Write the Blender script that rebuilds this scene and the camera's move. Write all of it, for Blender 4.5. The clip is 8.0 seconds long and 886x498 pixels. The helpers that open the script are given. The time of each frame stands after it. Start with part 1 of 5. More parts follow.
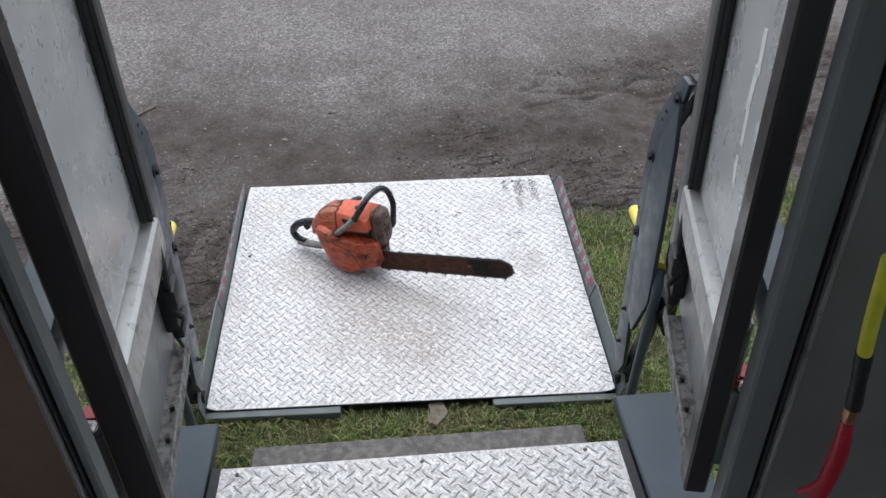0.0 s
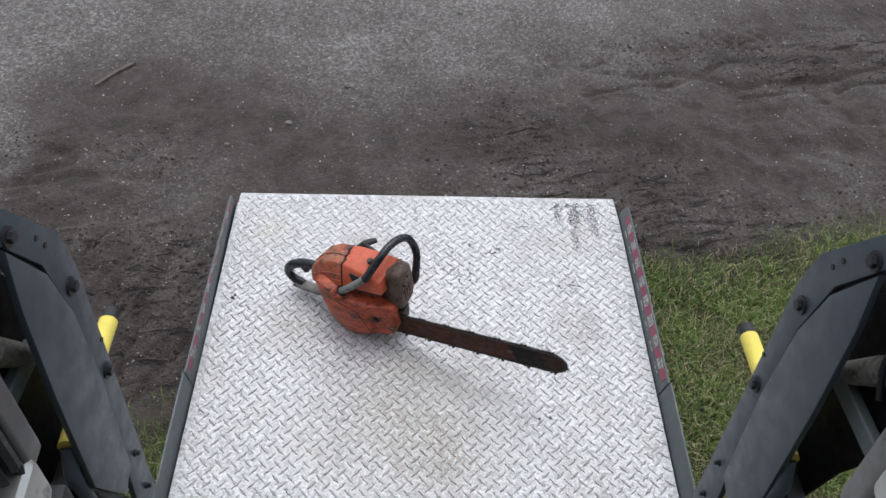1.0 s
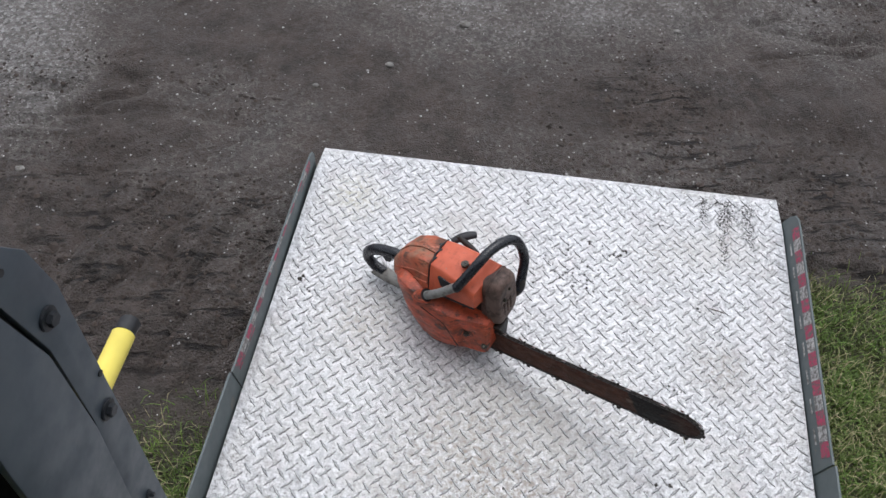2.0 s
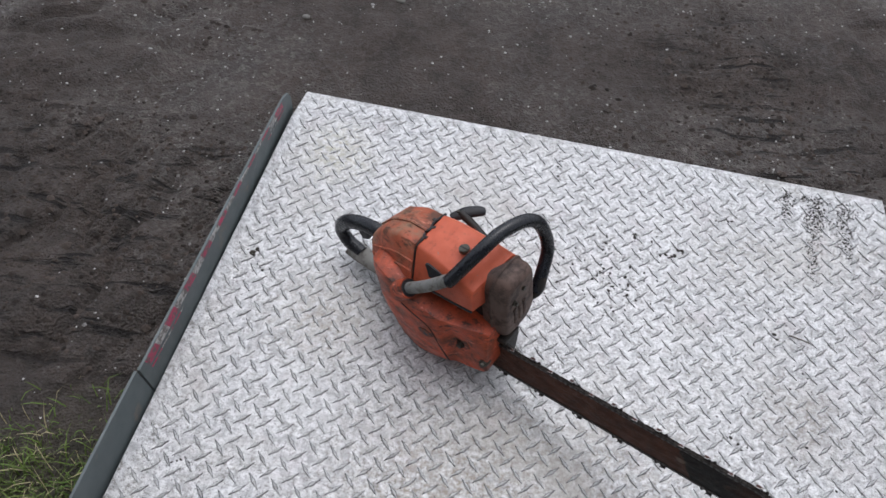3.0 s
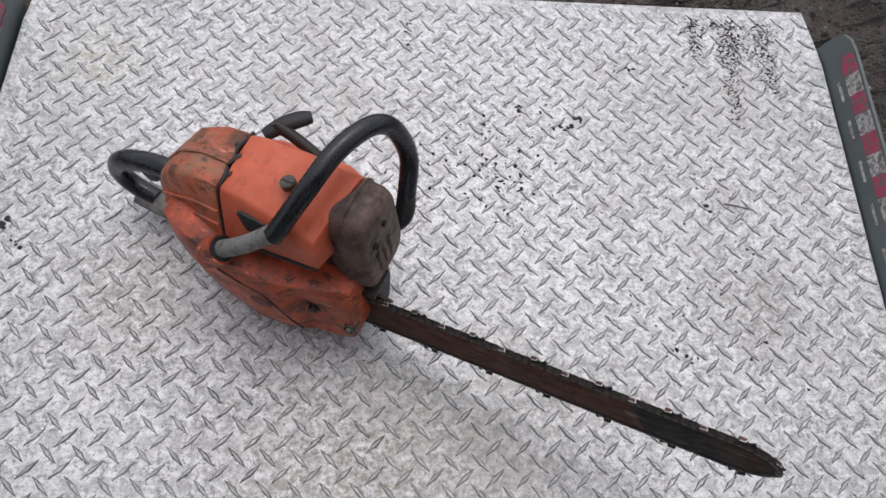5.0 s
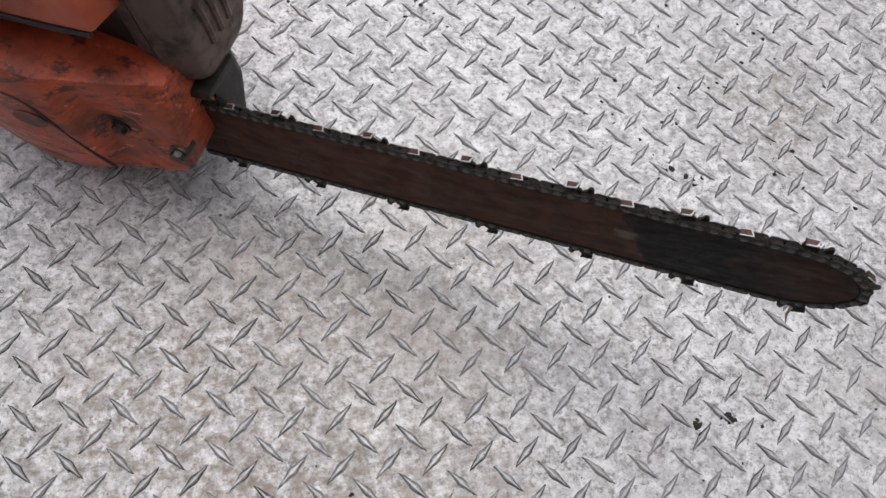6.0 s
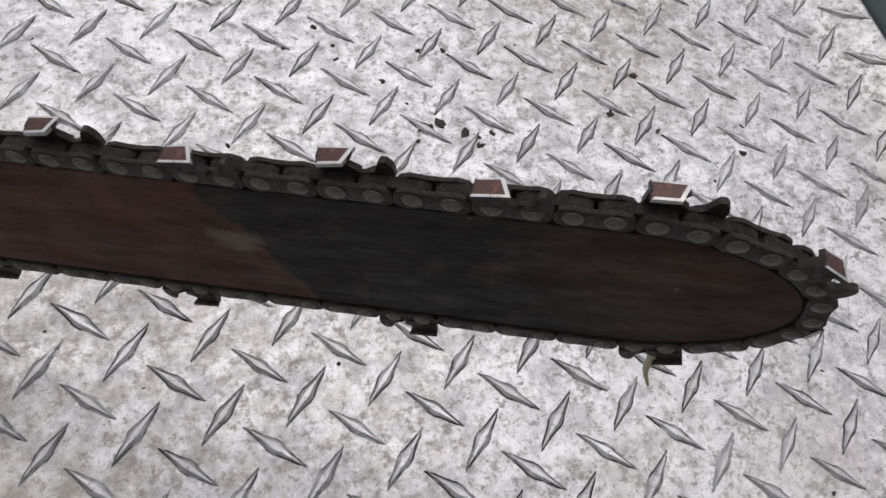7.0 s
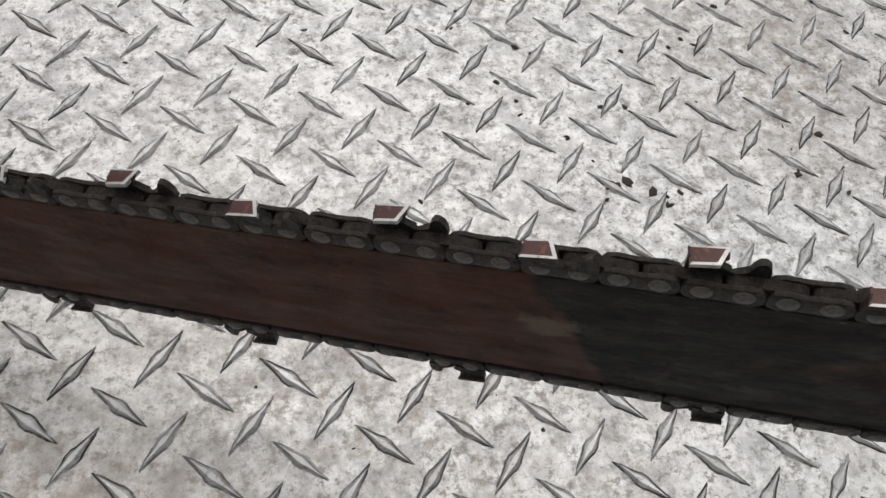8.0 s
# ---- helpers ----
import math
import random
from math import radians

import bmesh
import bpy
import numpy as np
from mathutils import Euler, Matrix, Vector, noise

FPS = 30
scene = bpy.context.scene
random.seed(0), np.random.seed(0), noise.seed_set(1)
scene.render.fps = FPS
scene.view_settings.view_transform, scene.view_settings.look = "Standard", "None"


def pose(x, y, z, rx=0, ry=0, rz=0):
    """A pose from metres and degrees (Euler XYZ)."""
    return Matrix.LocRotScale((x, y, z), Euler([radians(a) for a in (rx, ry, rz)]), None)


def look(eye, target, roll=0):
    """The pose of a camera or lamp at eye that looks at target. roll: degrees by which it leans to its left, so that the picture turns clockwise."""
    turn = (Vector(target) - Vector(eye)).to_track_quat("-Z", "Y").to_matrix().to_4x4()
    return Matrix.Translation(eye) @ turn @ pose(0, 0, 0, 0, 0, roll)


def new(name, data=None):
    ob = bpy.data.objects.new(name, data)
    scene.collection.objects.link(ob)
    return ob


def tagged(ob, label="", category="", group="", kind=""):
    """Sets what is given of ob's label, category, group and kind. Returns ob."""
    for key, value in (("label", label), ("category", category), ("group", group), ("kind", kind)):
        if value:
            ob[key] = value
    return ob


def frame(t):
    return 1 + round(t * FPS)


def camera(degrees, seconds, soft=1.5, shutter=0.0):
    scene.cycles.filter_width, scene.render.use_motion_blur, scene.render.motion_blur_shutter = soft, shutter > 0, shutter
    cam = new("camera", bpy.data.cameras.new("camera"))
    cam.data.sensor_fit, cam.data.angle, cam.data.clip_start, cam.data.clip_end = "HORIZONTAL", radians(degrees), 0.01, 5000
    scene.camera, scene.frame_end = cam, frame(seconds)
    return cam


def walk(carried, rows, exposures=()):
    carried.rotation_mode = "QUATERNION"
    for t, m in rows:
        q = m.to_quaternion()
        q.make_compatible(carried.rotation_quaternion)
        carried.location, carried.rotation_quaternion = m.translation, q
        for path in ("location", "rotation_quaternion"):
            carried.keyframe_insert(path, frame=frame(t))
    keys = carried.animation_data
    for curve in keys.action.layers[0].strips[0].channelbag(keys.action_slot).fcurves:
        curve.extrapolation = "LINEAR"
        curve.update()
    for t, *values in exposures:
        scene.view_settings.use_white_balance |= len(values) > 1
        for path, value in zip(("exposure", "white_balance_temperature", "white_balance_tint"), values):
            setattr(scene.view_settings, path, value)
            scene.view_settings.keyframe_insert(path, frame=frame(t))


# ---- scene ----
cam = camera(58.4, 8.0)
PATH = [
    (0, (0.5690, -1.5570, 1.9220), (0.6970, -0.0335, 0.6326), 1.00),
    (0.2, (0.5780, -1.3600, 1.9270), (0.6790, 0.1386, 0.6064), 1.10),
    (0.5, (0.5610, -1.0980, 1.8970), (0.6420, 0.3540, 0.5240), 2.40),
    (0.7, (0.5390, -0.9470, 1.8800), (0.6290, 0.4268, 0.4293), 3.50),
    (1, (0.5550, -0.7420, 1.8610), (0.6420, 0.5923, 0.3737), 4.40),
    (1.3, (0.5280, -0.6010, 1.8140), (0.4740, 0.6898, 0.2873), 3.40),
    (1.5, (0.5580, -0.4910, 1.8040), (0.4230, 0.7246, 0.2216), 1.20),
    (1.7, (0.5420, -0.4110, 1.7330), (0.3990, 0.7699, 0.1252), 1.40),
    (2.8, (0.5134, -0.1091, 1.3755), (0.3635, 1.0423, -0.2529), 5.60),
    (3, (0.5438, -0.0526, 1.2486), (0.3413, 1.0837, -0.3847), 4.25),
    (3.2, (0.5723, -0.0090, 1.1908), (0.3327, 1.0962, -0.4588), 2.66),
    (3.5, (0.5964, 0.0448, 1.1611), (0.4219, 1.0432, -0.5631), 1.47),
    (4, (0.5764, 0.0433, 1.1208), (0.6286, 0.9700, -0.6508), 6.01),
    (4.2, (0.5603, 0.0520, 1.1231), (0.6710, 0.9560, -0.6575), 8.10),
    (5.3, (0.5599, 0.2462, 0.8930), (0.7054, 1.1222, -0.8991), 10.86),
    (5.5, (0.5715, 0.2462, 0.8366), (0.7375, 1.0870, -0.9706), 11.86),
    (5.7, (0.5815, 0.2365, 0.7594), (0.7684, 1.0152, -1.0732), 12.84),
    (6, (0.6325, 0.2329, 0.6323), (0.8923, 0.9968, -1.1977), 14.41),
    (6.2, (0.6924, 0.2527, 0.5464), (1.0832, 1.0532, -1.2442), 18.16),
    (6.5, (0.7411, 0.2938, 0.4367), (1.2124, 1.0888, -1.3370), 18.65),
    (6.8, (0.7901, 0.3157, 0.3800), (1.2901, 1.0947, -1.3929), 19.90),
    (7, (0.8244, 0.3326, 0.3556), (1.3353, 1.1222, -1.4095), 19.34),
    (7.5, (0.8444, 0.3403, 0.3356), (1.3765, 1.1265, -1.4248), 20.23),
    (7.8, (0.8120, 0.3521, 0.3465), (1.3000, 1.1653, -1.4143), 18.75),
    (8, (0.7595, 0.3662, 0.3488), (1.1539, 1.2495, -1.4017), 13.12),
]
walk(cam, [(t, look(eye, target, roll)) for t, eye, target, roll in PATH],
     exposures=[(0, 1.00, 6150, 10), (0.5, 0.80, 6150, 10), (1, 0.65, 6150, 10), (1.7, 0.68, 6150, 10), (3, 0.40, 6150, 11), (4, 0.30, 6150, 11),
                (5.5, 0.36, 6450, 13), (6.5, 0.37, 6500, 13), (7.5, 0.41, 6600, 11), (8, 0.41, 6750, 9)])

# ---------------------------------------------------------------- light
SUN_ELEV, SUN_ROT = radians(74), radians(3)
world = bpy.data.worlds.new("overcast_sky")
scene.world = world
world.use_nodes = True
wn = world.node_tree.nodes
wl = world.node_tree.links
sky = wn.new("ShaderNodeTexSky")
sky.sky_type = 'NISHITA'
sky.sun_disc = False
sky.sun_elevation = SUN_ELEV
sky.sun_rotation = SUN_ROT
sky.dust_density = 3.0
pale = wn.new("ShaderNodeHueSaturation")
pale.inputs["Saturation"].default_value = 0.26
wl.new(sky.outputs["Color"], pale.inputs["Color"])
wl.new(pale.outputs["Color"], wn["Background"].inputs["Color"])
wn["Background"].inputs["Strength"].default_value = 0.15

sun_data = bpy.data.lights.new("sun", 'SUN')
sun_data.energy = 0.28
sun_data.angle = radians(115)
sun_data.color = (1.0, 0.97, 0.93)
sun = new("sun", sun_data)
sun.matrix_world = look((0.6 + 0.1, 0.5 + 2.0, 7), (0.6, 0.5, 0))


# ---------------------------------------------------------------- materials
class Mat:
    """A small builder for a node material."""

    def __init__(self, name, rough=0.5, metal=0.0, spec=0.5):
        self.m = bpy.data.materials.new(name)
        self.m.use_nodes = True
        self.t = self.m.node_tree
        self.b = self.t.nodes["Principled BSDF"]
        self.b.inputs["Roughness"].default_value = rough
        self.b.inputs["Metallic"].default_value = metal
        self.b.inputs["Specular IOR Level"].default_value = spec
        self.co = self.t.nodes.new("ShaderNodeTexCoord").outputs["Object"]

    def link(self, a, b):
        self.t.links.new(a, b)

    def world_co(self):
        self.co = self.t.nodes.new("ShaderNodeNewGeometry").outputs["Position"]
        return self

    def noise(self, scale, detail=4.0, rough=0.6, stretch=None, dist=0.0):
        n = self.t.nodes.new("ShaderNodeTexNoise")
        n.inputs["Scale"].default_value = scale
        n.inputs["Detail"].default_value = detail
        n.inputs["Roughness"].default_value = rough
        n.inputs["Distortion"].default_value = dist
        co = self.co
        if stretch:
            mp = self.t.nodes.new("ShaderNodeMapping")
            mp.inputs["Scale"].default_value = stretch
            self.link(co, mp.inputs["Vector"])
            co = mp.outputs["Vector"]
        self.link(co, n.inputs["Vector"])
        return n.outputs["Fac"]

    def voronoi(self, scale, feature='F1', out="Distance"):
        n = self.t.nodes.new("ShaderNodeTexVoronoi")
        n.feature = feature
        n.inputs["Scale"].default_value = scale
        self.link(self.co, n.inputs["Vector"])
        return n.outputs[out]

    def ramp(self, fac, lo, hi, a=0.0, b=1.0):
        n = self.t.nodes.new("ShaderNodeMapRange")
        n.inputs["From Min"].default_value = lo
        n.inputs["From Max"].default_value = hi
        n.inputs["To Min"].default_value = a
        n.inputs["To Max"].default_value = b
        self.link(fac, n.inputs["Value"])
        return n.outputs["Result"]

    def math(self, op, a, b):
        n = self.t.nodes.new("ShaderNodeMath")
        n.operation = op
        for i, v in enumerate((a, b)):
            if isinstance(v, (int, float)):
                n.inputs[i].default_value = v
            else:
                self.link(v, n.inputs[i])
        return n.outputs[0]

    def attr(self, name):
        n = self.t.nodes.new("ShaderNodeAttribute")
        n.attribute_name = name
        return n.outputs["Fac"]

    def mix(self, fac, a, b):
        n = self.t.nodes.new("ShaderNodeMix")
        n.data_type = 'RGBA'
        for s, v in (("Factor", fac), ("A", a), ("B", b)):
            sock = [i for i in n.inputs if i.name == s and (s == "Factor" and i.type == 'VALUE' or s != "Factor" and i.type == 'RGBA')][0]
            if isinstance(v, (int, float)):
                sock.default_value = v
            elif isinstance(v, tuple):
                sock.default_value = (*v, 1)
            else:
                self.link(v, sock)
        return [o for o in n.outputs if o.type == 'RGBA'][0]

    def random(self):
        return self.t.nodes.new("ShaderNodeObjectInfo").outputs["Random"]

    def island(self):
        return self.t.nodes.new("ShaderNodeNewGeometry").outputs["Random Per Island"]

    def color(self, c):
        if isinstance(c, tuple):
            self.b.inputs["Base Color"].default_value = (*c, 1)
        else:
            self.link(c, self.b.inputs["Base Color"])
        return self

    def rough(self, v):
        self.link(v, self.b.inputs["Roughness"])
        return self

    def metal(self, v):
        self.link(v, self.b.inputs["Metallic"])
        return self

    def bump(self, h, strength=0.3, dist=0.002):
        n = self.t.nodes.new("ShaderNodeBump")
        n.inputs["Strength"].default_value = strength
        n.inputs["Distance"].default_value = dist
        self.link(h, n.inputs["Height"])
        self.link(n.outputs["Normal"], self.b.inputs["Normal"])
        return self


def paint(name, c, worn, rough=0.5, scale=18, lo=0.62, hi=0.75, metal=0.0):
    m = Mat(name, rough, metal)
    k = m.ramp(m.noise(scale, 6, 0.7), lo, hi)
    base = m.mix(m.ramp(m.noise(scale * 0.3, 3), 0.3, 0.7), tuple(v * 0.82 for v in c), tuple(min(1, v * 1.12) for v in c))
    m.color(m.mix(k, base, worn))
    m.rough(m.ramp(m.noise(scale * 2, 3), 0.3, 0.7, rough - 0.1, rough + 0.15))
    m.bump(m.noise(scale * 6, 4), 0.15, 0.001)
    return m.m


def tread_metal():
    m = Mat("tread_aluminium", 0.5, 0.4).world_co()
    grain = m.noise(420, 3, 0.6)
    cloud = m.noise(7, 4, 0.6)
    spots = m.noise(130, 7, 0.78)
    blotch = m.noise(24, 5, 0.7)
    base = m.mix(m.ramp(cloud, 0.3, 0.7), (0.42, 0.42, 0.427), (0.60, 0.60, 0.598))
    base = m.mix(m.ramp(m.noise(62, 6, 0.72), 0.42, 0.56, 0.0, 0.85), base, (0.80, 0.80, 0.795))
    base = m.mix(m.ramp(m.noise(95, 6, 0.78), 0.52, 0.62, 0.0, 0.60), base, (0.27, 0.265, 0.265))
    base = m.mix(m.ramp(m.noise(170, 6, 0.82), 0.545, 0.60, 0.0, 0.85), base, (0.17, 0.165, 0.158))
    base = m.mix(m.ramp(grain, 0.35, 0.75, 0.0, 0.20), base, (0.30, 0.295, 0.29))
    base = m.mix(m.ramp(m.noise(330, 5, 0.85), 0.56, 0.62, 0.0, 0.55), base, (0.13, 0.125, 0.12))
    base = m.mix(m.ramp(m.noise(380, 5, 0.85), 0.56, 0.62, 0.0, 0.35), base, (0.86, 0.86, 0.855))
    dirt = m.math('MULTIPLY', m.ramp(spots, 0.50, 0.60), m.ramp(blotch, 0.40, 0.56))
    base = m.mix(m.math('MULTIPLY', dirt, 0.85), base, (0.15, 0.138, 0.122))
    stain = m.ramp(m.noise(3.3, 5, 0.65), 0.50, 0.68, 0.0, 0.42)
    base = m.mix(stain, base, (0.36, 0.335, 0.29))
    pink = m.ramp(m.noise(13, 4, 0.6), 0.56, 0.70, 0.0, 0.20)
    base = m.mix(pink, base, (0.46, 0.38, 0.395))
    for cx, cy, rad, c, amt in ((0.52, 0.34, 0.30, (0.25, 0.21, 0.16), 0.85), (0.66, 0.20, 0.20, (0.24, 0.20, 0.155), 0.8), (0.12, 1.00, 0.12, (0.42, 0.39, 0.26), 0.6), (1.06, 0.63, 0.12, (0.25, 0.22, 0.19), 0.8), (0.78, 0.46, 0.24, (0.31, 0.275, 0.235), 0.55), (0.22, 0.62, 0.16, (0.30, 0.26, 0.21), 0.7), (0.95, 0.95, 0.16, (0.34, 0.31, 0.27), 0.5)):
        d = m.t.nodes.new("ShaderNodeVectorMath")
        d.operation = 'DISTANCE'
        m.link(m.co, d.inputs[0])
        d.inputs[1].default_value = (cx, cy, 0)
        near = m.ramp(m.math('ADD', d.outputs["Value"], m.math('MULTIPLY', m.noise(14, 5, 0.7), rad * 0.8)), rad * 1.3, rad * 0.55)
        base = m.mix(m.math('MULTIPLY', m.math('MULTIPLY', near, m.ramp(m.noise(85, 6, 0.75), 0.42, 0.60)), amt), base, c)
    m.color(base)
    m.rough(m.ramp(m.noise(60, 4), 0.3, 0.7, 0.46, 0.68))
    m.metal(m.ramp(dirt, 0.0, 1.0, 0.42, 0.1))
    m.bump(m.noise(260, 5, 0.65), 0.14, 0.001)
    return m.m


def foot_dirt_shade():
    """Grey dirt and painted-in shade round the feet of the lugs, worn away in places."""
    m = Mat("grey_dirt_and_shade", 0.7, 0.15).world_co()
    k = m.ramp(m.noise(60, 6, 0.75), 0.36, 0.52)
    k = m.math('MULTIPLY', k, m.ramp(m.noise(9, 4), 0.30, 0.55, 0.45, 1.0))
    m.color(m.mix(k, (0.46, 0.46, 0.458), (0.035, 0.033, 0.030)))
    m.bump(m.noise(300, 4, 0.7), 0.2, 0.0008)
    return m.m


def lug_metal():
    """The same dulled aluminium as the sheet, rubbed a little smoother, with grime in its pits."""
    m = Mat("worn_lug_aluminium", 0.45, 0.5).world_co()
    base = m.mix(m.ramp(m.noise(70, 5, 0.7), 0.35, 0.65), (0.41, 0.41, 0.412), (0.64, 0.64, 0.636))
    base = m.mix(m.ramp(m.noise(14, 4, 0.6), 0.40, 0.62, 0.0, 0.5), base, (0.30, 0.29, 0.275))
    base = m.mix(m.ramp(m.noise(300, 5, 0.75), 0.54, 0.62, 0.0, 0.6), base, (0.16, 0.155, 0.15))
    m.color(base)
    m.metal(m.ramp(m.noise(50, 4), 0.3, 0.7, 0.35, 0.6))
    m.rough(m.ramp(m.noise(120, 4), 0.3, 0.7, 0.40, 0.62))
    m.bump(m.noise(320, 5, 0.75), 0.25, 0.0008)
    return m.m


def ground_mat():
    m = Mat("ground_earth", 0.9, 0.0, 0.35).world_co()
    g = m.attr("gravel")
    fine = m.voronoi(95, out="Color")
    fine2 = m.voronoi(190, out="Distance")
    big = m.noise(2.2, 6, 0.65)
    mid = m.noise(11, 6, 0.7)
    mud = m.mix(m.ramp(mid, 0.35, 0.65), (0.026, 0.019, 0.0155), (0.098, 0.074, 0.062))
    mud = m.mix(m.ramp(big, 0.35, 0.65, 0.0, 0.6), mud, (0.070, 0.054, 0.046))
    bw = m.t.nodes.new("ShaderNodeRGBToBW")
    m.link(fine, bw.inputs[0])
    grav = m.mix(m.ramp(bw.outputs[0], 0.2, 0.9), (0.10, 0.091, 0.085), (0.47, 0.45, 0.425))
    mud = m.mix(m.math('MULTIPLY', g, 0.7), mud, (0.225, 0.203, 0.186))
    k = m.math('MULTIPLY', g, m.ramp(m.noise(75, 6, 0.75), 0.40, 0.60))
    col = m.mix(k, mud, grav)
    # short parallel lug prints: wet mud, with the grooves' shade painted into it
    turn = m.t.nodes.new("ShaderNodeMapping")
    turn.inputs["Rotation"].default_value = (0, 0, -0.2)
    m.link(m.co, turn.inputs["Vector"])
    plain, m.co = m.co, turn.outputs["Vector"]
    crack = m.ramp(m.noise(1.0, 5, 0.62, (7, 40, 1), 0.3), 0.56, 0.63)
    m.co = plain
    crack = m.math('MULTIPLY', m.attr("wet"), crack)
    col = m.mix(m.math('MULTIPLY', crack, 0.85), col, (0.016, 0.013, 0.012))
    turf = m.attr("turf")
    col = m.mix(m.math('MULTIPLY', turf, 0.75), col, (0.066, 0.072, 0.028))
    m.color(col)
    m.rough(m.ramp(m.noise(6, 4), 0.35, 0.65, 0.62, 0.95))
    h = m.math('ADD', m.math('MULTIPLY', fine2, 0.5), m.math('ADD', mid, m.noise(60, 6, 0.75)))
    h = m.math('SUBTRACT', h, m.math('MULTIPLY', crack, 1.2))
    m.bump(h, 1.0, 0.016)
    return m.m


def pebble_mat():
    m = Mat("pebble", 0.85)
    m.color(m.mix(m.island(), (0.18, 0.17, 0.16), (0.58, 0.56, 0.53)))
    m.bump(m.noise(300, 3), 0.3, 0.001)
    return m.m


def clod_mat():
    m = Mat("wet_mud_clod", 0.8, 0.0, 0.4)
    m.color(m.mix(m.island(), (0.026, 0.019, 0.015), (0.085, 0.064, 0.053)))
    m.bump(m.noise(160, 5, 0.7), 0.8, 0.003)
    return m.m


def grass_mat():
    m = Mat("grass_blade", 0.6, 0.0, 0.3)
    r = m.island()
    green = m.mix(r, (0.050, 0.095, 0.014), (0.215, 0.310, 0.070))
    m.world_co()
    green = m.mix(m.ramp(m.noise(4.5, 5, 0.65), 0.44, 0.66, 0.0, 0.75), green, (0.150, 0.130, 0.062))
    m.color(m.mix(m.ramp(r, 0.78, 0.84), green, (0.38, 0.33, 0.19)))
    return m.m


def orange_mat():
    m = Mat("worn_orange_paint", 0.5)
    base = m.mix(m.ramp(m.noise(26, 4), 0.3, 0.7), (0.47, 0.080, 0.030), (0.63, 0.130, 0.062))
    pale = m.mix(m.ramp(m.noise(9, 3), 0.45, 0.75, 0.0, 0.5), base, (0.70, 0.205, 0.125))
    grime = m.ramp(m.noise(34, 6, 0.72, (1, 1, 2.4)), 0.58, 0.74, 0.0, 0.6)
    c = m.mix(grime, pale, (0.14, 0.050, 0.028))
    chip = m.ramp(m.noise(110, 5, 0.7), 0.66, 0.71)
    c = m.mix(chip, c, (0.25, 0.21, 0.17))
    c = m.mix(m.ramp(m.noise(60, 6, 0.75, (1, 0.3, 1)), 0.57, 0.70, 0.0, 0.55), c, (0.30, 0.055, 0.025))
    m.color(c)
    m.rough(m.ramp(m.noise(50, 4), 0.3, 0.7, 0.32, 0.62))
    m.bump(m.noise(160, 5, 0.7), 0.22, 0.001)
    return m.m


def grimy_orange_mat(name, dirt):
    """Red-orange enamel under brown oil film, with scuffs and black crumbs."""
    m = Mat(name, 0.5)
    base = m.mix(m.ramp(m.noise(20, 5, 0.6), 0.3, 0.7), (0.44, 0.062, 0.022), (0.70, 0.120, 0.045))
    film = m.ramp(m.noise(16, 6, 0.7, (1, 1, 1.8)), dirt - 0.06, dirt + 0.16, 0.0, 0.85)
    c = m.mix(film, base, (0.115, 0.034, 0.017))
    soot = m.ramp(m.noise(60, 6, 0.75, (0.6, 1, 1.6)), dirt + 0.04, dirt + 0.14, 0.0, 0.85)
    c = m.mix(soot, c, (0.030, 0.020, 0.015))
    scuff = m.ramp(m.noise(75, 5, 0.7, (0.35, 1, 1.5)), 0.61, 0.67, 0.0, 0.8)
    c = m.mix(scuff, c, (0.78, 0.24, 0.16))
    chip = m.ramp(m.noise(150, 4, 0.7), 0.69, 0.74)
    m.color(m.mix(chip, c, (0.24, 0.22, 0.19)))
    m.rough(m.ramp(m.noise(40, 5), 0.3, 0.7, 0.30, 0.66))
    m.bump(m.noise(130, 6, 0.72), 0.35, 0.0012)
    return m.m


def dusty_orange_mat():
    """Orange enamel bleached along its crests, under runs of brown oil and grey dust."""
    m = Mat("dusty_orange_paint", 0.6)
    base = m.mix(m.ramp(m.noise(18, 5, 0.65), 0.35, 0.65), (0.29, 0.070, 0.030), (0.52, 0.120, 0.058))
    dust = m.ramp(m.noise(13, 6, 0.72, (1, 2, 1)), 0.46, 0.62, 0.0, 0.8)
    c = m.mix(dust, base, (0.235, 0.165, 0.105))
    oil = m.ramp(m.noise(20, 6, 0.7, (0.7, 1.6, 2.2)), 0.50, 0.62, 0.0, 0.85)
    c = m.mix(oil, c, (0.075, 0.036, 0.020))
    c = m.mix(m.ramp(m.noise(70, 6, 0.75, (0.5, 1, 1.5)), 0.54, 0.64, 0.0, 0.8), c, (0.038, 0.024, 0.016))
    c = m.mix(m.ramp(m.noise(55, 5, 0.7, (0.4, 1, 1)), 0.63, 0.69, 0.0, 0.8), c, (0.68, 0.23, 0.14))
    m.color(c)
    m.rough(m.ramp(m.noise(40, 5), 0.3, 0.7, 0.42, 0.78))
    m.bump(m.noise(120, 5, 0.7), 0.35, 0.0012)
    return m.m


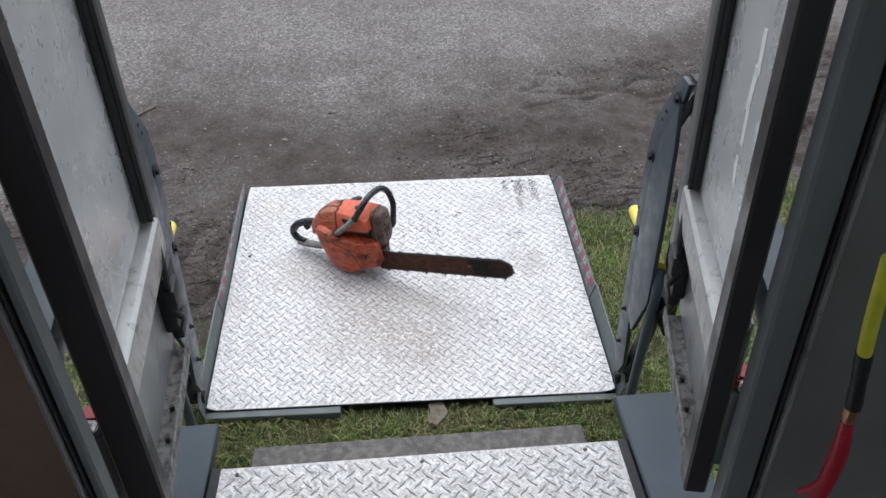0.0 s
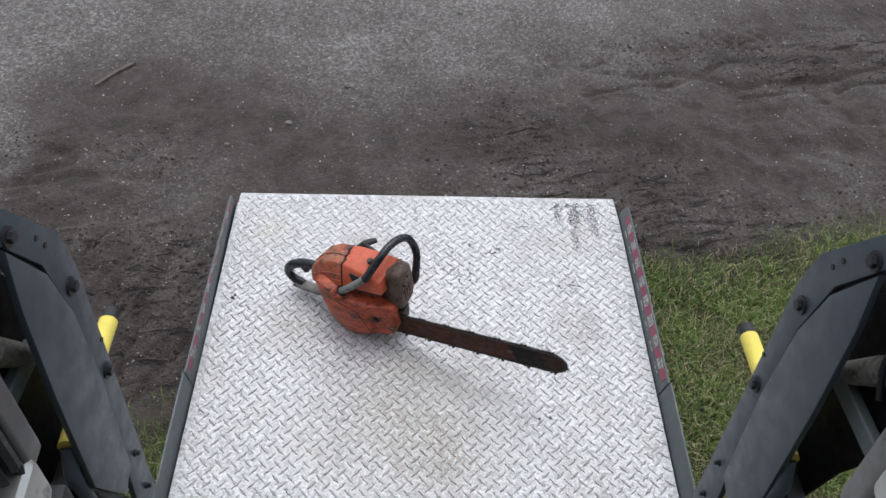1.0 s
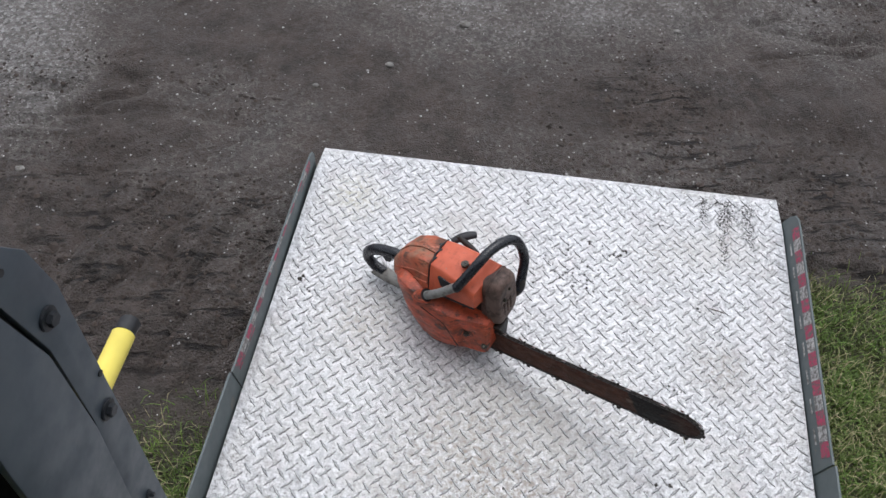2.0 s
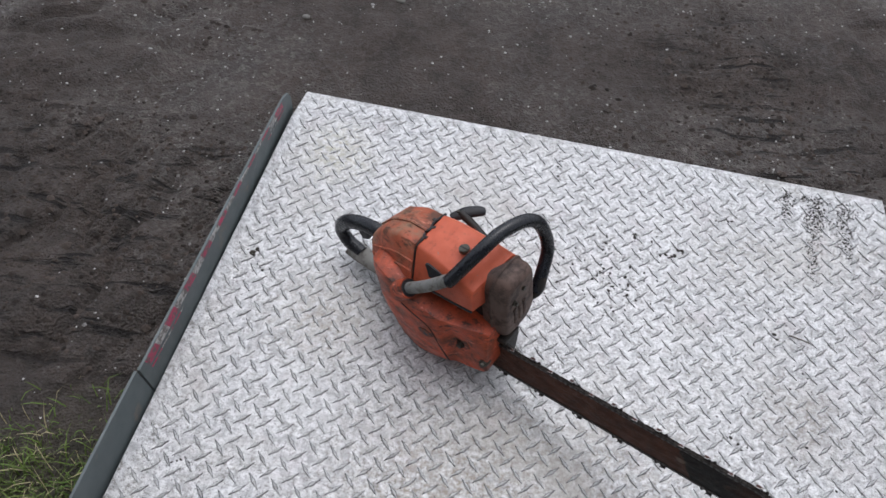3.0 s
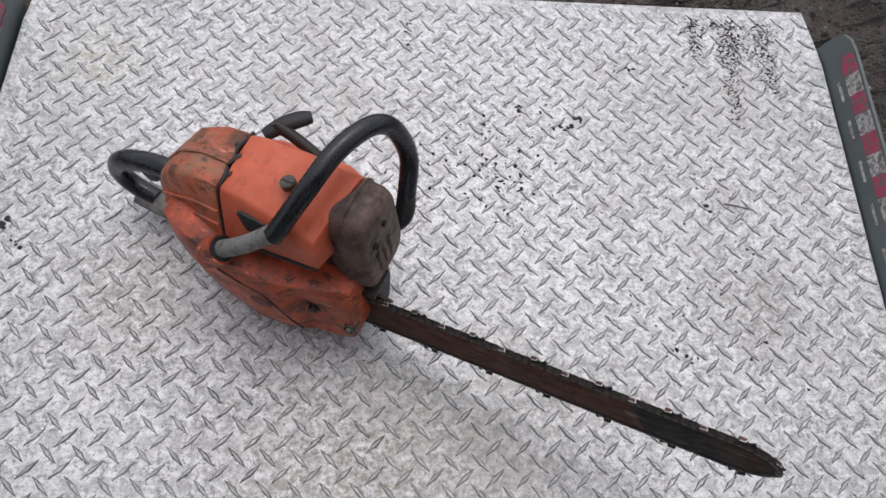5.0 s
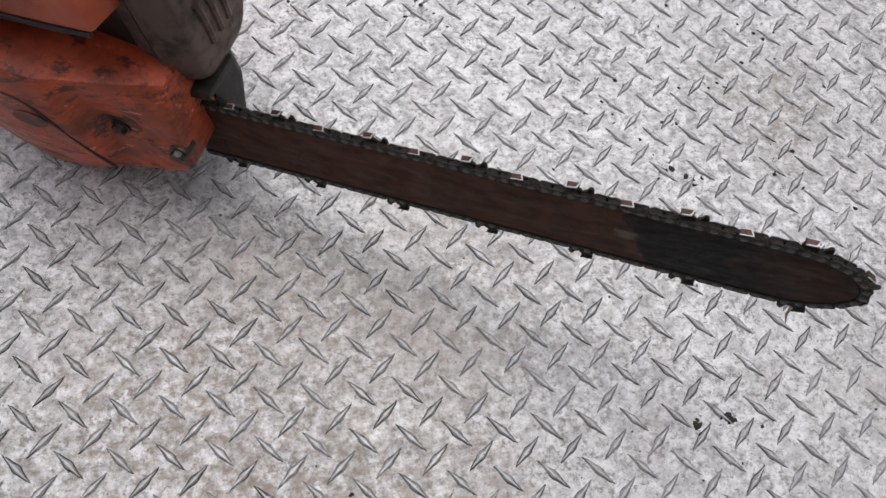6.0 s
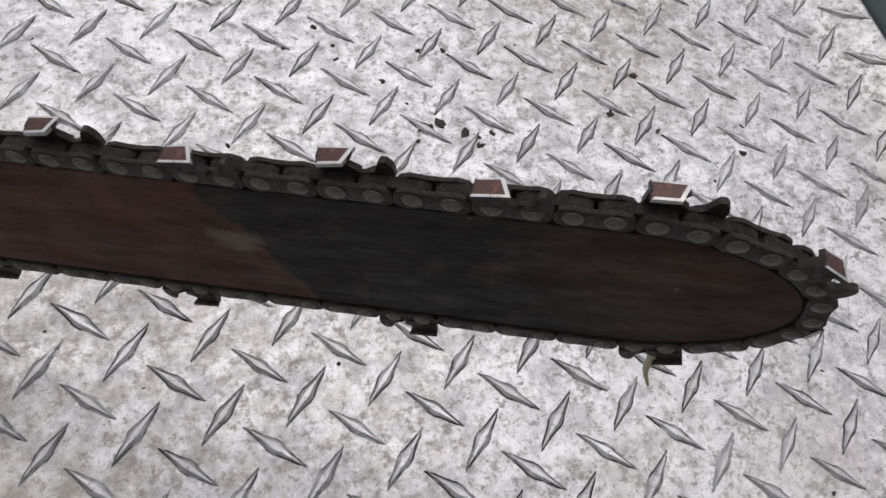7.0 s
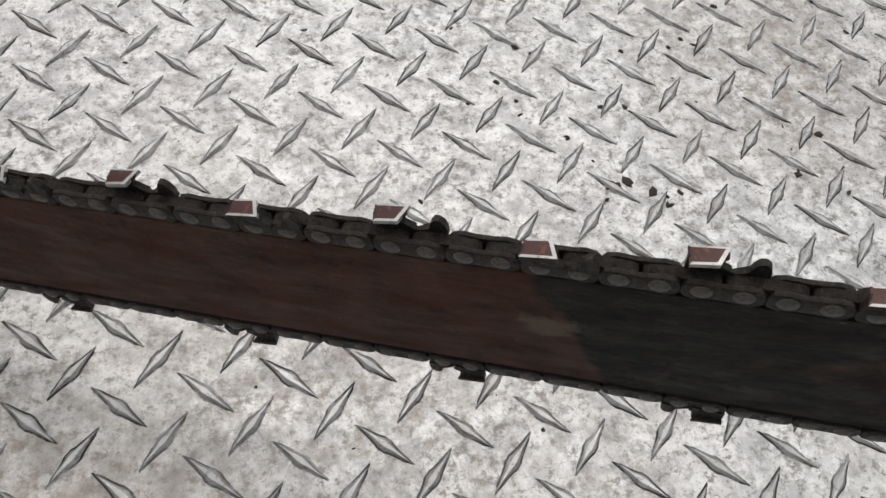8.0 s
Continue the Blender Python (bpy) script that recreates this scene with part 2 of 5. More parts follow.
def bar_mat():
    m = Mat("rusty_bar_steel", 0.65, 0.1, 0.3)
    rust = m.mix(m.ramp(m.noise(38, 6, 0.72), 0.35, 0.65), (0.0493, 0.0181, 0.0104), (0.1073, 0.0391, 0.0217))
    rust = m.mix(m.ramp(m.noise(130, 6, 0.75), 0.56, 0.68, 0.0, 0.7), rust, (0.0232, 0.0130, 0.0101))
    rust = m.mix(m.ramp(m.noise(28, 6, 0.75, (0.5, 1, 1.6)), 0.60, 0.68, 0.0, 0.5), rust, (0.115, 0.066, 0.042))
    sep = m.t.nodes.new("ShaderNodeSeparateXYZ")
    m.link(m.co, sep.inputs[0])
    edge = m.math('ADD', sep.outputs["X"], m.math('MULTIPLY', m.noise(45, 5, 0.7), 0.026))
    edge = m.math('ADD', edge, m.math('MULTIPLY', sep.outputs["Z"], 0.30))
    k1 = m.ramp(edge, -0.0225, -0.0195)
    k2 = m.ramp(m.math('ADD', edge, m.math('MULTIPLY', m.noise(30, 5, 0.7), 0.05)), 0.075, 0.115, 1.0, 0.45)
    oil = m.mix(m.ramp(m.noise(90, 6, 0.75), 0.48, 0.66), (0.0070, 0.0060, 0.0056), (0.0290, 0.0217, 0.0181))
    oil = m.mix(m.ramp(m.noise(55, 6, 0.78), 0.60, 0.66, 0.0, 0.5), oil, (0.0609, 0.0305, 0.0188))
    c = m.mix(m.math('MULTIPLY', k1, k2), rust, oil)
    # a pale scab on the rust beside the oil
    d = m.t.nodes.new("ShaderNodeVectorMath")
    d.operation = 'DISTANCE'
    m.link(m.co, d.inputs[0])
    d.inputs[1].default_value = (-0.040, -0.002, 0.004)
    scab = m.ramp(m.math('ADD', d.outputs["Value"], m.math('MULTIPLY', m.noise(140, 5, 0.7), 0.016)), 0.0165, 0.0125)
    c = m.mix(m.math('MULTIPLY', scab, 0.7), c, (0.20, 0.145, 0.105))
    c = m.mix(m.ramp(m.noise(48, 6, 0.8), 0.58, 0.64, 0.0, 0.45), c, (0.0841, 0.0319, 0.0174))
    # fine scratches and pale grit
    c = m.mix(m.ramp(m.noise(160, 3, 0.6, (0.12, 1, 2.2)), 0.68, 0.72, 0.0, 0.25), c, (0.12, 0.095, 0.08))
    c = m.mix(m.ramp(m.math('MULTIPLY', m.noise(420, 3, 0.7), m.ramp(m.noise(22, 4), 0.35, 0.6, 0.86, 1.0)), 0.645, 0.69, 0.0, 0.6), c, (0.26, 0.21, 0.165))
    m.color(c)
    m.rough(m.ramp(m.noise(70, 5, 0.7, (0.5, 1, 1.5)), 0.3, 0.7, 0.48, 0.85))
    m.bump(m.noise(260, 6, 0.8), 1.0, 0.0018)
    return m.m


def chain_mat():
    """Dark link steel under a gritty crust of oil and sawdust."""
    m = Mat("chain_steel", 0.6, 0.3, 0.4)
    c = m.mix(m.ramp(m.noise(260, 6, 0.75), 0.40, 0.62), (0.010, 0.0085, 0.008), (0.038, 0.029, 0.023))
    c = m.mix(m.ramp(m.noise(900, 4, 0.7), 0.58, 0.66, 0.0, 0.7), c, (0.085, 0.066, 0.050))
    m.color(c)
    m.rough(m.ramp(m.noise(300, 4), 0.3, 0.7, 0.32, 0.75))
    m.bump(m.noise(700, 5, 0.75), 0.9, 0.0010)
    return m.m


def crust_mat():
    """Oil and sawdust caked along the crown of the chain."""
    m = Mat("sawdust_crust", 0.85, 0.0, 0.3)
    c = m.mix(m.ramp(m.noise(420, 6, 0.75), 0.38, 0.62), (0.009, 0.0075, 0.0068), (0.042, 0.033, 0.027))
    m.color(m.mix(m.ramp(m.noise(1300, 3, 0.7), 0.63, 0.70, 0.0, 0.6), c, (0.16, 0.13, 0.10)))
    m.bump(m.noise(900, 5, 0.8), 1.0, 0.0012)
    return m.m


def glass_mat():
    m = Mat("dirty_window_glass", 0.12, 0.0)
    m.b.inputs["Transmission Weight"].default_value = 0.35
    m.color(m.mix(m.ramp(m.noise(5, 5), 0.3, 0.7), (0.52, 0.53, 0.53), (0.72, 0.73, 0.72)))
    m.rough(m.ramp(m.noise(9, 5), 0.3, 0.7, 0.18, 0.4))
    return m.m


M_TREAD = tread_metal()
M_LUG = lug_metal()
M_FOOTSHADE = foot_dirt_shade()
M_GROUND = ground_mat()
M_PEBBLE = pebble_mat()
M_CLOD = clod_mat()
M_GRASS = grass_mat()
M_ORANGE = orange_mat()
M_ORANGEDIRT = grimy_orange_mat("grimy_orange_paint", 0.475)
# the same grimy enamel at a lower threshold, so darker overall
M_ORANGEDARK = grimy_orange_mat("dark_orange_paint", 0.36)
M_BADGE = paint("faded_green_badge", (0.050, 0.062, 0.066), (0.22, 0.06, 0.03), 0.7, 130, 0.44, 0.58)
M_DUSTY = dusty_orange_mat()
M_BAR = bar_mat()
M_GLASS = glass_mat()
M_FRAME = paint("platform_grey_paint", (0.105, 0.125, 0.125), (0.20, 0.17, 0.14), 0.5, 14, 0.62, 0.74)
M_ARM = paint("arm_blue_grey_paint", (0.058, 0.074, 0.090), (0.10, 0.10, 0.10), 0.42, 10, 0.66, 0.8)
M_BOLT = paint("dark_bolt_steel", (0.030, 0.033, 0.038), (0.07, 0.07, 0.07), 0.45, 60, 0.6, 0.75, 0.3)
# near-black without sheen: paints the shade inside the towers
M_HOLLOW = paint("hollow_shade_black", (0.007, 0.007, 0.008), (0.016, 0.015, 0.015), 0.7, 20, 0.6, 0.8)
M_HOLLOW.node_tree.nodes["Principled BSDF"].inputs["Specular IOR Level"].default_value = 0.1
M_BLACK = paint("black_rubber", (0.014, 0.014, 0.016), (0.05, 0.045, 0.04), 0.5, 40, 0.64, 0.78)
M_GRIP = paint("black_grip_rubber", (0.009, 0.010, 0.014), (0.045, 0.043, 0.042), 0.26, 60, 0.66, 0.8)
M_TUBE = paint("worn_grey_tube", (0.22, 0.22, 0.21), (0.10, 0.08, 0.06), 0.5, 60, 0.5, 0.7, 0.3)
M_MUFFLER = paint("brown_muffler_steel", (0.128, 0.080, 0.063), (0.050, 0.032, 0.026), 0.62, 38, 0.47, 0.62, 0.1)
M_DARKMETAL = paint("dark_oily_metal", (0.020, 0.017, 0.015), (0.060, 0.040, 0.028), 0.5, 60, 0.55, 0.72, 0.15)
M_CHAIN = chain_mat()
M_CRUST = crust_mat()
M_RIVET = paint("worn_rivet_steel", (0.12, 0.11, 0.104), (0.040, 0.032, 0.027), 0.42, 400, 0.52, 0.66, 0.5)
M_EDGE = paint("filed_cutter_steel", (0.50, 0.49, 0.48), (0.20, 0.14, 0.12), 0.38, 420, 0.56, 0.68, 0.5)
M_RUSTTOP = paint("red_brown_cutter_top", (0.058, 0.022, 0.018), (0.13, 0.05, 0.032), 0.42, 420, 0.54, 0.66, 0.3)
M_SCREW = paint("screw_steel", (0.085, 0.080, 0.066), (0.05, 0.045, 0.04), 0.4, 120, 0.55, 0.7, 0.8)
M_GREYWORN = paint("worn_grey_magnesium", (0.20, 0.19, 0.17), (0.08, 0.065, 0.05), 0.6, 50, 0.48, 0.66)
M_YELLOW = paint("yellow_foam", (0.80, 0.66, 0.13), (0.55, 0.45, 0.12), 0.8, 30, 0.62, 0.8)
M_ALU = paint("brushed_door_aluminium", (0.44, 0.44, 0.43), (0.16, 0.15, 0.14), 0.38, 24, 0.54, 0.72, 0.75)
M_PANEL = paint("grey_door_panel", (0.30, 0.305, 0.30), (0.16, 0.15, 0.14), 0.5, 6, 0.62, 0.8, 0.2)
M_DOORFRAME = paint("dark_grey_door_frame", (0.060, 0.058, 0.060), (0.11, 0.10, 0.10), 0.4, 8, 0.66, 0.8)
M_POST = paint("worn_grey_round_post", (0.155, 0.155, 0.150), (0.07, 0.065, 0.06), 0.45, 10, 0.58, 0.78, 0.2)
M_STILE = paint("black_hinge_stile", (0.026, 0.025, 0.026), (0.07, 0.065, 0.06), 0.4, 8, 0.62, 0.8)
M_LIP = paint("dirty_steel_lip", (0.085, 0.080, 0.078), (0.17, 0.155, 0.14), 0.7, 55, 0.44, 0.62)
M_CHANNEL = paint("dirty_door_channel", (0.20, 0.20, 0.195), (0.045, 0.04, 0.036), 0.6, 45, 0.46, 0.64)
M_WALLWOOD = paint("brown_wall_panel", (0.125, 0.080, 0.055), (0.09, 0.06, 0.045), 0.6, 7, 0.6, 0.8)
M_WALLGREY = paint("grey_green_wall_panel", (0.135, 0.138, 0.125), (0.10, 0.10, 0.09), 0.6, 7, 0.6, 0.8)
M_JAMB = paint("grey_jamb_paint", (0.13, 0.14, 0.14), (0.22, 0.21, 0.20), 0.5, 8, 0.62, 0.8)
M_INTERIOR = paint("dark_brown_interior", (0.060, 0.042, 0.034), (0.09, 0.07, 0.055), 0.75, 7, 0.6, 0.8)
M_RED = paint("red_plastic", (0.36, 0.015, 0.03), (0.5, 0.1, 0.1), 0.4, 60, 0.66, 0.8)
M_WHITE = paint("white_tape", (0.47, 0.46, 0.44), (0.13, 0.12, 0.11), 0.5, 110, 0.43, 0.57)
M_REDTAPE = paint("red_tape", (0.44, 0.030, 0.095), (0.13, 0.10, 0.10), 0.5, 110, 0.43, 0.58)
M_BRASS = paint("brass", (0.45, 0.24, 0.12), (0.2, 0.1, 0.06), 0.35, 60, 0.6, 0.8, 0.8)
M_HOSE = paint("yellow_green_hose", (0.50, 0.50, 0.03), (0.3, 0.3, 0.03), 0.5, 60, 0.62, 0.8)
M_DIRT = paint("dried_mud", (0.028, 0.023, 0.019), (0.065, 0.053, 0.041), 0.9, 60, 0.5, 0.7)
M_STICKER = paint("white_sticker", (0.82, 0.83, 0.84), (0.55, 0.57, 0.60), 0.4, 50, 0.55, 0.7)
M_WOOD = paint("weathered_wood", (0.17, 0.145, 0.12), (0.08, 0.065, 0.05), 0.8, 60, 0.5, 0.7)
M_STRAW = paint("dry_straw", (0.42, 0.36, 0.24), (0.3, 0.25, 0.16), 0.8, 40, 0.5, 0.7)


# ---------------------------------------------------------------- building blocks
def mesh_of(name, bm, material, smooth=True):
    me = bpy.data.meshes.new(name)
    bm.normal_update()
    bm.to_mesh(me)
    bm.free()
    for mt in (material if isinstance(material, (list, tuple)) else (material,)):
        me.materials.append(mt)
    if smooth:
        me.shade_smooth()
        me.set_sharp_from_angle(angle=radians(32))
    return me


def part(name, bm, material, parent, label=""):
    ob = new(name, mesh_of(name, bm, material))
    ob.parent = parent
    return tagged(ob, label)


def thing(name, m, label, category, group="", kind=""):
    ob = new(name)
    ob.empty_display_size = 0.05
    ob.matrix_world = m
    return tagged(ob, label, category, group, kind)


def solid(name, bm, material, label, category, kind="", m=None, group=""):
    ob = new(name, mesh_of(name, bm, material))
    if m is not None:
        ob.matrix_world = m
    return tagged(ob, label, category, group, kind)


def add_box(bm, lo, hi, bevel=0.0, m=None, mat=0, seg=1):
    c = [(a + b) / 2 for a, b in zip(lo, hi)]
    s = [abs(b - a) for a, b in zip(lo, hi)]
    mm = Matrix.Translation(c) @ Matrix.Diagonal((*s, 1))
    r = bmesh.ops.create_cube(bm, size=1, matrix=mm)
    vs = r["verts"]
    if bevel > 0:
        es = list({e for v in vs for e in v.link_edges})
        r = bmesh.ops.bevel(bm, geom=es, offset=bevel, segments=seg, affect='EDGES', profile=0.6)
        vs = list({v for f in r["faces"] for v in f.verts} | {v for v in vs if v.is_valid})
    if m is not None:
        bmesh.ops.transform(bm, matrix=m, verts=vs)
    if mat:
        for f in {f for v in vs for f in v.link_faces}:
            f.material_index = mat
    return vs


def box(lo, hi, bevel=0.0, m=None, seg=1):
    bm = bmesh.new()
    add_box(bm, lo, hi, bevel, m, 0, seg)
    return bm


def add_prism(bm, pts, axis, lo, hi, bevel=0.0):
    """A polygon in the plane across an axis, drawn out along that axis."""
    def at(p, h):
        a, b = p
        return {'x': (h, a, b), 'y': (a, h, b), 'z': (a, b, h)}[axis]
    n = len(pts)
    v0 = [bm.verts.new(at(p, lo)) for p in pts]
    v1 = [bm.verts.new(at(p, hi)) for p in pts]
    fs = [bm.faces.new(v0[::-1]), bm.faces.new(v1)]
    for i in range(n):
        j = (i + 1) % n
        fs.append(bm.faces.new((v0[i], v0[j], v1[j], v1[i])))
    bmesh.ops.recalc_face_normals(bm, faces=fs)
    if bevel > 0:
        es = [e for f in fs[:2] for e in f.edges]
        bmesh.ops.bevel(bm, geom=es, offset=bevel, segments=2, affect='EDGES', profile=0.6)
    return bm


def prism(pts, axis, lo, hi, bevel=0.0):
    return add_prism(bmesh.new(), pts, axis, lo, hi, bevel)


def frames_along(pts):
    """Points of a smooth line through pts with its directions."""
    out = []
    n = len(pts)
    P = [Vector(p) for p in pts]
    for i in range(n - 1):
        p0, p1, p2, p3 = P[max(i - 1, 0)], P[i], P[i + 1], P[min(i + 2, n - 1)]
        for k in range(6):
            t = k / 6
            out.append(0.5 * ((2 * p1) + (p2 - p0) * t + (2 * p0 - 5 * p1 + 4 * p2 - p3) * t * t + (3 * p1 - p0 - 3 * p2 + p3) * t ** 3))
    out.append(P[-1])
    return out


def add_tube(bm, pts, radius, sides=16, smooth=True, flat=1.0, cap=True, radii=None):
    line = frames_along(pts) if smooth else [Vector(p) for p in pts]
    rings = []
    up = Vector((0.13, 0.21, 1)).normalized()
    n = len(line)
    for i, p in enumerate(line):
        d = (line[min(i + 1, n - 1)] - line[max(i - 1, 0)]).normalized()
        a = up - d * up.dot(d)
        if a.length < 1e-3:
            a = Vector((1, 0, 0)) - d * d.x
        a.normalize()
        up = a
        b = d.cross(a)
        r = radius if radii is None else radii(i / (n - 1))
        rings.append([bm.verts.new(p + (a * math.cos(k * math.tau / sides) * flat + b * math.sin(k * math.tau / sides)) * r) for k in range(sides)])
    for r0, r1 in zip(rings, rings[1:]):
        for k in range(sides):
            bm.faces.new((r0[k], r0[(k + 1) % sides], r1[(k + 1) % sides], r1[k]))
    if cap:
        bm.faces.new(rings[0][::-1])
        bm.faces.new(rings[-1])
    return bm


def tube(pts, radius, **kw):
    return add_tube(bmesh.new(), pts, radius, **kw)


def add_cyl(bm, a, b, radius, sides=16, r2=None, bevel=0.0):
    a, b = Vector(a), Vector(b)
    m = (b - a).to_track_quat('Z', 'Y').to_matrix().to_4x4()
    m.translation = (a + b) / 2
    r = bmesh.ops.create_cone(bm, cap_ends=True, segments=sides, radius1=radius, radius2=radius if r2 is None else r2, depth=(b - a).length, matrix=m)
    if bevel > 0:
        es = [e for e in {e for v in r["verts"] for e in v.link_edges} if len(e.link_faces) == 2 and any(len(f.verts) > 4 for f in e.link_faces)]
        bmesh.ops.bevel(bm, geom=es, offset=bevel, segments=2, affect='EDGES')
    return bm


def cyl(a, b, radius, **kw):
    return add_cyl(bmesh.new(), a, b, radius, **kw)


def loft(sections, close_ends=True):
    """Skin over rings of points of equal number."""
    bm = bmesh.new()
    rings = [[bm.verts.new(p) for p in s] for s in sections]
    n = len(rings[0])
    for r0, r1 in zip(rings, rings[1:]):
        for k in range(n):
            bm.faces.new((r0[k], r0[(k + 1) % n], r1[(k + 1) % n], r1[k]))
    if close_ends:
        bm.faces.new(rings[0][::-1])
        bm.faces.new(rings[-1])
    bmesh.ops.recalc_face_normals(bm, faces=bm.faces[:])
    return bm


def soften(bm, offset, angle=25, seg=2):
    es = [e for e in bm.edges if len(e.link_faces) == 2 and e.calc_face_angle(0) > radians(angle)]
    bmesh.ops.bevel(bm, geom=es, offset=offset, segments=seg, affect='EDGES', profile=0.6)
    return bm


def basis(o, x, z):
    """A pose with its x axis along x and its z axis near z."""
    x = Vector(x).normalized()
    y = Vector(z).cross(x).normalized()
    zz = x.cross(y)
    m = Matrix((x, y, zz)).transposed().to_4x4()
    m.translation = o
    return m


# ---------------------------------------------------------------- ground
GZ = -0.034


def smooth01(a, b, v):
    t = np.clip((v - a) / (b - a), 0, 1)
    return t * t * (3 - 2 * t)


def fbm(x, y, scale, seed, octaves=4):
    """Cheap sum of sines with turned axes, as an uneven height."""
    rng = np.random.RandomState(seed)
    out = np.zeros_like(x)
    amp = 1.0
    for o in range(octaves):
        for k in range(4):
            a, ph = rng.uniform(0, math.tau), rng.uniform(0, math.tau)
            w = scale * 2 ** o * rng.uniform(0.7, 1.3)
            out += amp * np.sin((x * math.cos(a) + y * math.sin(a)) * w + ph + 1.3 * np.sin((x * math.sin(a) - y * math.cos(a)) * w * 0.6 + ph))
        amp *= 0.55
    return out / 4


def turf_weight(x, y):
    wob = 0.10 * fbm(x, y, 5, 3)
    right = smooth01(1.15, 1.35, x) * (1 - smooth01(0.86, 1.10, y - 0.02 * (x - 1.3) + wob))
    left = (1 - smooth01(-0.05, 0.05, x)) * (1 - smooth01(0.13, 0.42, y + wob))
    near = 1 - smooth01(-0.02, 0.12, y)
    return np.clip(np.maximum(np.maximum(right, left), near), 0, 1)


def gravel_weight(x, y):
    wob = 0.22 * fbm(x, y, 2.3, 5)
    far = smooth01(1.60, 2.50, y + 0.25 * np.minimum(x, 0.3) + wob - 0.30 * np.maximum(x - 0.3, 0))
    left = (1 - smooth01(-1.05, -0.55, x + wob)) * smooth01(0.75, 1.4, y)
    clump = smooth01(-0.3, 0.7, fbm(x, y, 7, 51, 3))
    return np.clip(0.10 + 0.16 * clump + np.maximum(far, left) * (0.68 + 0.32 * clump), 0, 1)


def furrows(x, y):
    """Torn mud either side of the platform's far edge: height, and the mask for wet, shade-darkened furrows."""
    h, wet = np.zeros_like(x), np.zeros_like(x)
    for ang, sc, depth, seed, w in ((0.22, 15, 0.026, 41, smooth01(0.45, 1.0, x) * (1 - smooth01(1.75, 2.15, y - 0.25 * (x - 1)))),
                                    (0.15, 17, 0.034, 43, (1 - smooth01(-0.45, -0.15, x)) * smooth01(0.75, 1.0, y) * (1 - smooth01(1.25, 1.5, y))),
                                    (1.2, 19, 0.020, 47, (1 - smooth01(-0.1, 0.0, x)) * smooth01(0.3, 0.5, y) * (1 - smooth01(0.9, 1.1, y)))):
        u = x * math.cos(ang) + y * math.sin(ang)
        v = -x * math.sin(ang) + y * math.cos(ang)
        n = fbm(u * 0.32, v, sc, seed, 3)
        clods = fbm(u * 0.8, v, sc * 1.6, seed + 1, 3)
        groove = np.exp(-(n / 0.15) ** 2) * smooth01(-0.5, 0.6, fbm(x, y, 4.5, seed + 2, 2))
        h += w * (0.014 * clods - 1.0 * depth * groove)
        wet = np.maximum(wet, w * smooth01(-0.35, 0.5, fbm(x, y, 4.0, seed + 2, 2)))
    return h, wet


def ground_height(x, y):
    near = 1 - smooth01(5, 9, np.hypot(x - 0.6, y - 1))
    g, tf = gravel_weight(x, y), turf_weight(x, y)
    h = 0.010 * fbm(x, y, 3.1, 11) + (1 - g) * 0.006 * fbm(x, y, 17, 12, 4) + (1 - 0.7 * g) * 0.0042 * fbm(x, y, 42, 15, 3) + 0.0016 * fbm(x, y, 60, 14, 2)
    # lugged tyre ruts that cross behind the platform
    for off, ang, depth, x0 in ((1.33, 0.10, 0.020, 0.75), (1.62, 0.30, 0.014, 1.05), (1.02, 0.42, 0.016, -0.55)):
        u = x * math.cos(ang) + (y - off) * math.sin(ang)
        v = -x * math.sin(ang) + (y - off) * math.cos(ang)
        w = 0.75 * np.exp(-(v / 0.06) ** 2)
        if x0 > 0:
            w *= smooth01(x0 - 0.25, x0 + 0.3, x)
        else:
            w *= 1 - smooth01(x0 - 0.1, x0 + 0.45, x)
        lugs = np.clip(np.sin((u * 2.0 + np.abs(v) * 1.4 + 0.03 * fbm(x, y, 14, 61, 2)) * math.tau / 0.11) * 2, -1, 1) * smooth01(-0.2, 0.7, fbm(x, y, 6, 63, 2))
        h += w * (-0.9 * depth + depth * 1.0 * lugs)
    h += (1 - tf) * furrows(x, y)[0]
    flat = np.where((x > -0.03) & (x < 1.28) & (y > -0.02) & (y < 1.16), 1.0, 0.0)
    h = h * near
    return GZ + np.where(flat > 0, np.minimum(h, 0.004), h)


def grid_axis(lo, hi, step, reach):
    inner = np.arange(lo, hi + step / 2, step)
    out = [step]
    while sum(out) < reach:
        out.append(out[-1] * 1.22)
    c = np.cumsum(out)
    return np.concatenate([lo - c[::-1], inner, hi + c])


def build_ground():
    xs = grid_axis(-1.9, 3.1, 0.0105, 600)
    ys = grid_axis(-0.6, 3.2, 0.0105, 600)
    X, Y = np.meshgrid(xs, ys)
    Z = ground_height(X, Y)
    nx, ny = len(xs), len(ys)
    co = np.stack([X, Y, Z], -1).reshape(-1, 3)
    i = np.arange(nx * ny).reshape(ny, nx)
    quads = np.stack([i[:-1, :-1], i[:-1, 1:], i[1:, 1:], i[1:, :-1]], -1).reshape(-1, 4)
    me = bpy.data.meshes.new("ground")
    me.from_pydata(co.tolist(), [], quads.tolist())
    for nm, w in (("turf", turf_weight(X, Y)), ("gravel", gravel_weight(X, Y)), ("wet", furrows(X, Y)[1])):
        me.attributes.new(nm, 'FLOAT', 'POINT').data.foreach_set("value", w.astype(np.float32).ravel())
    me.materials.append(M_GROUND)
    me.shade_smooth()
    tagged(new("ground", me), "bare dark earth yard with gravel, mud ruts and turf", "ground", kind="structure")


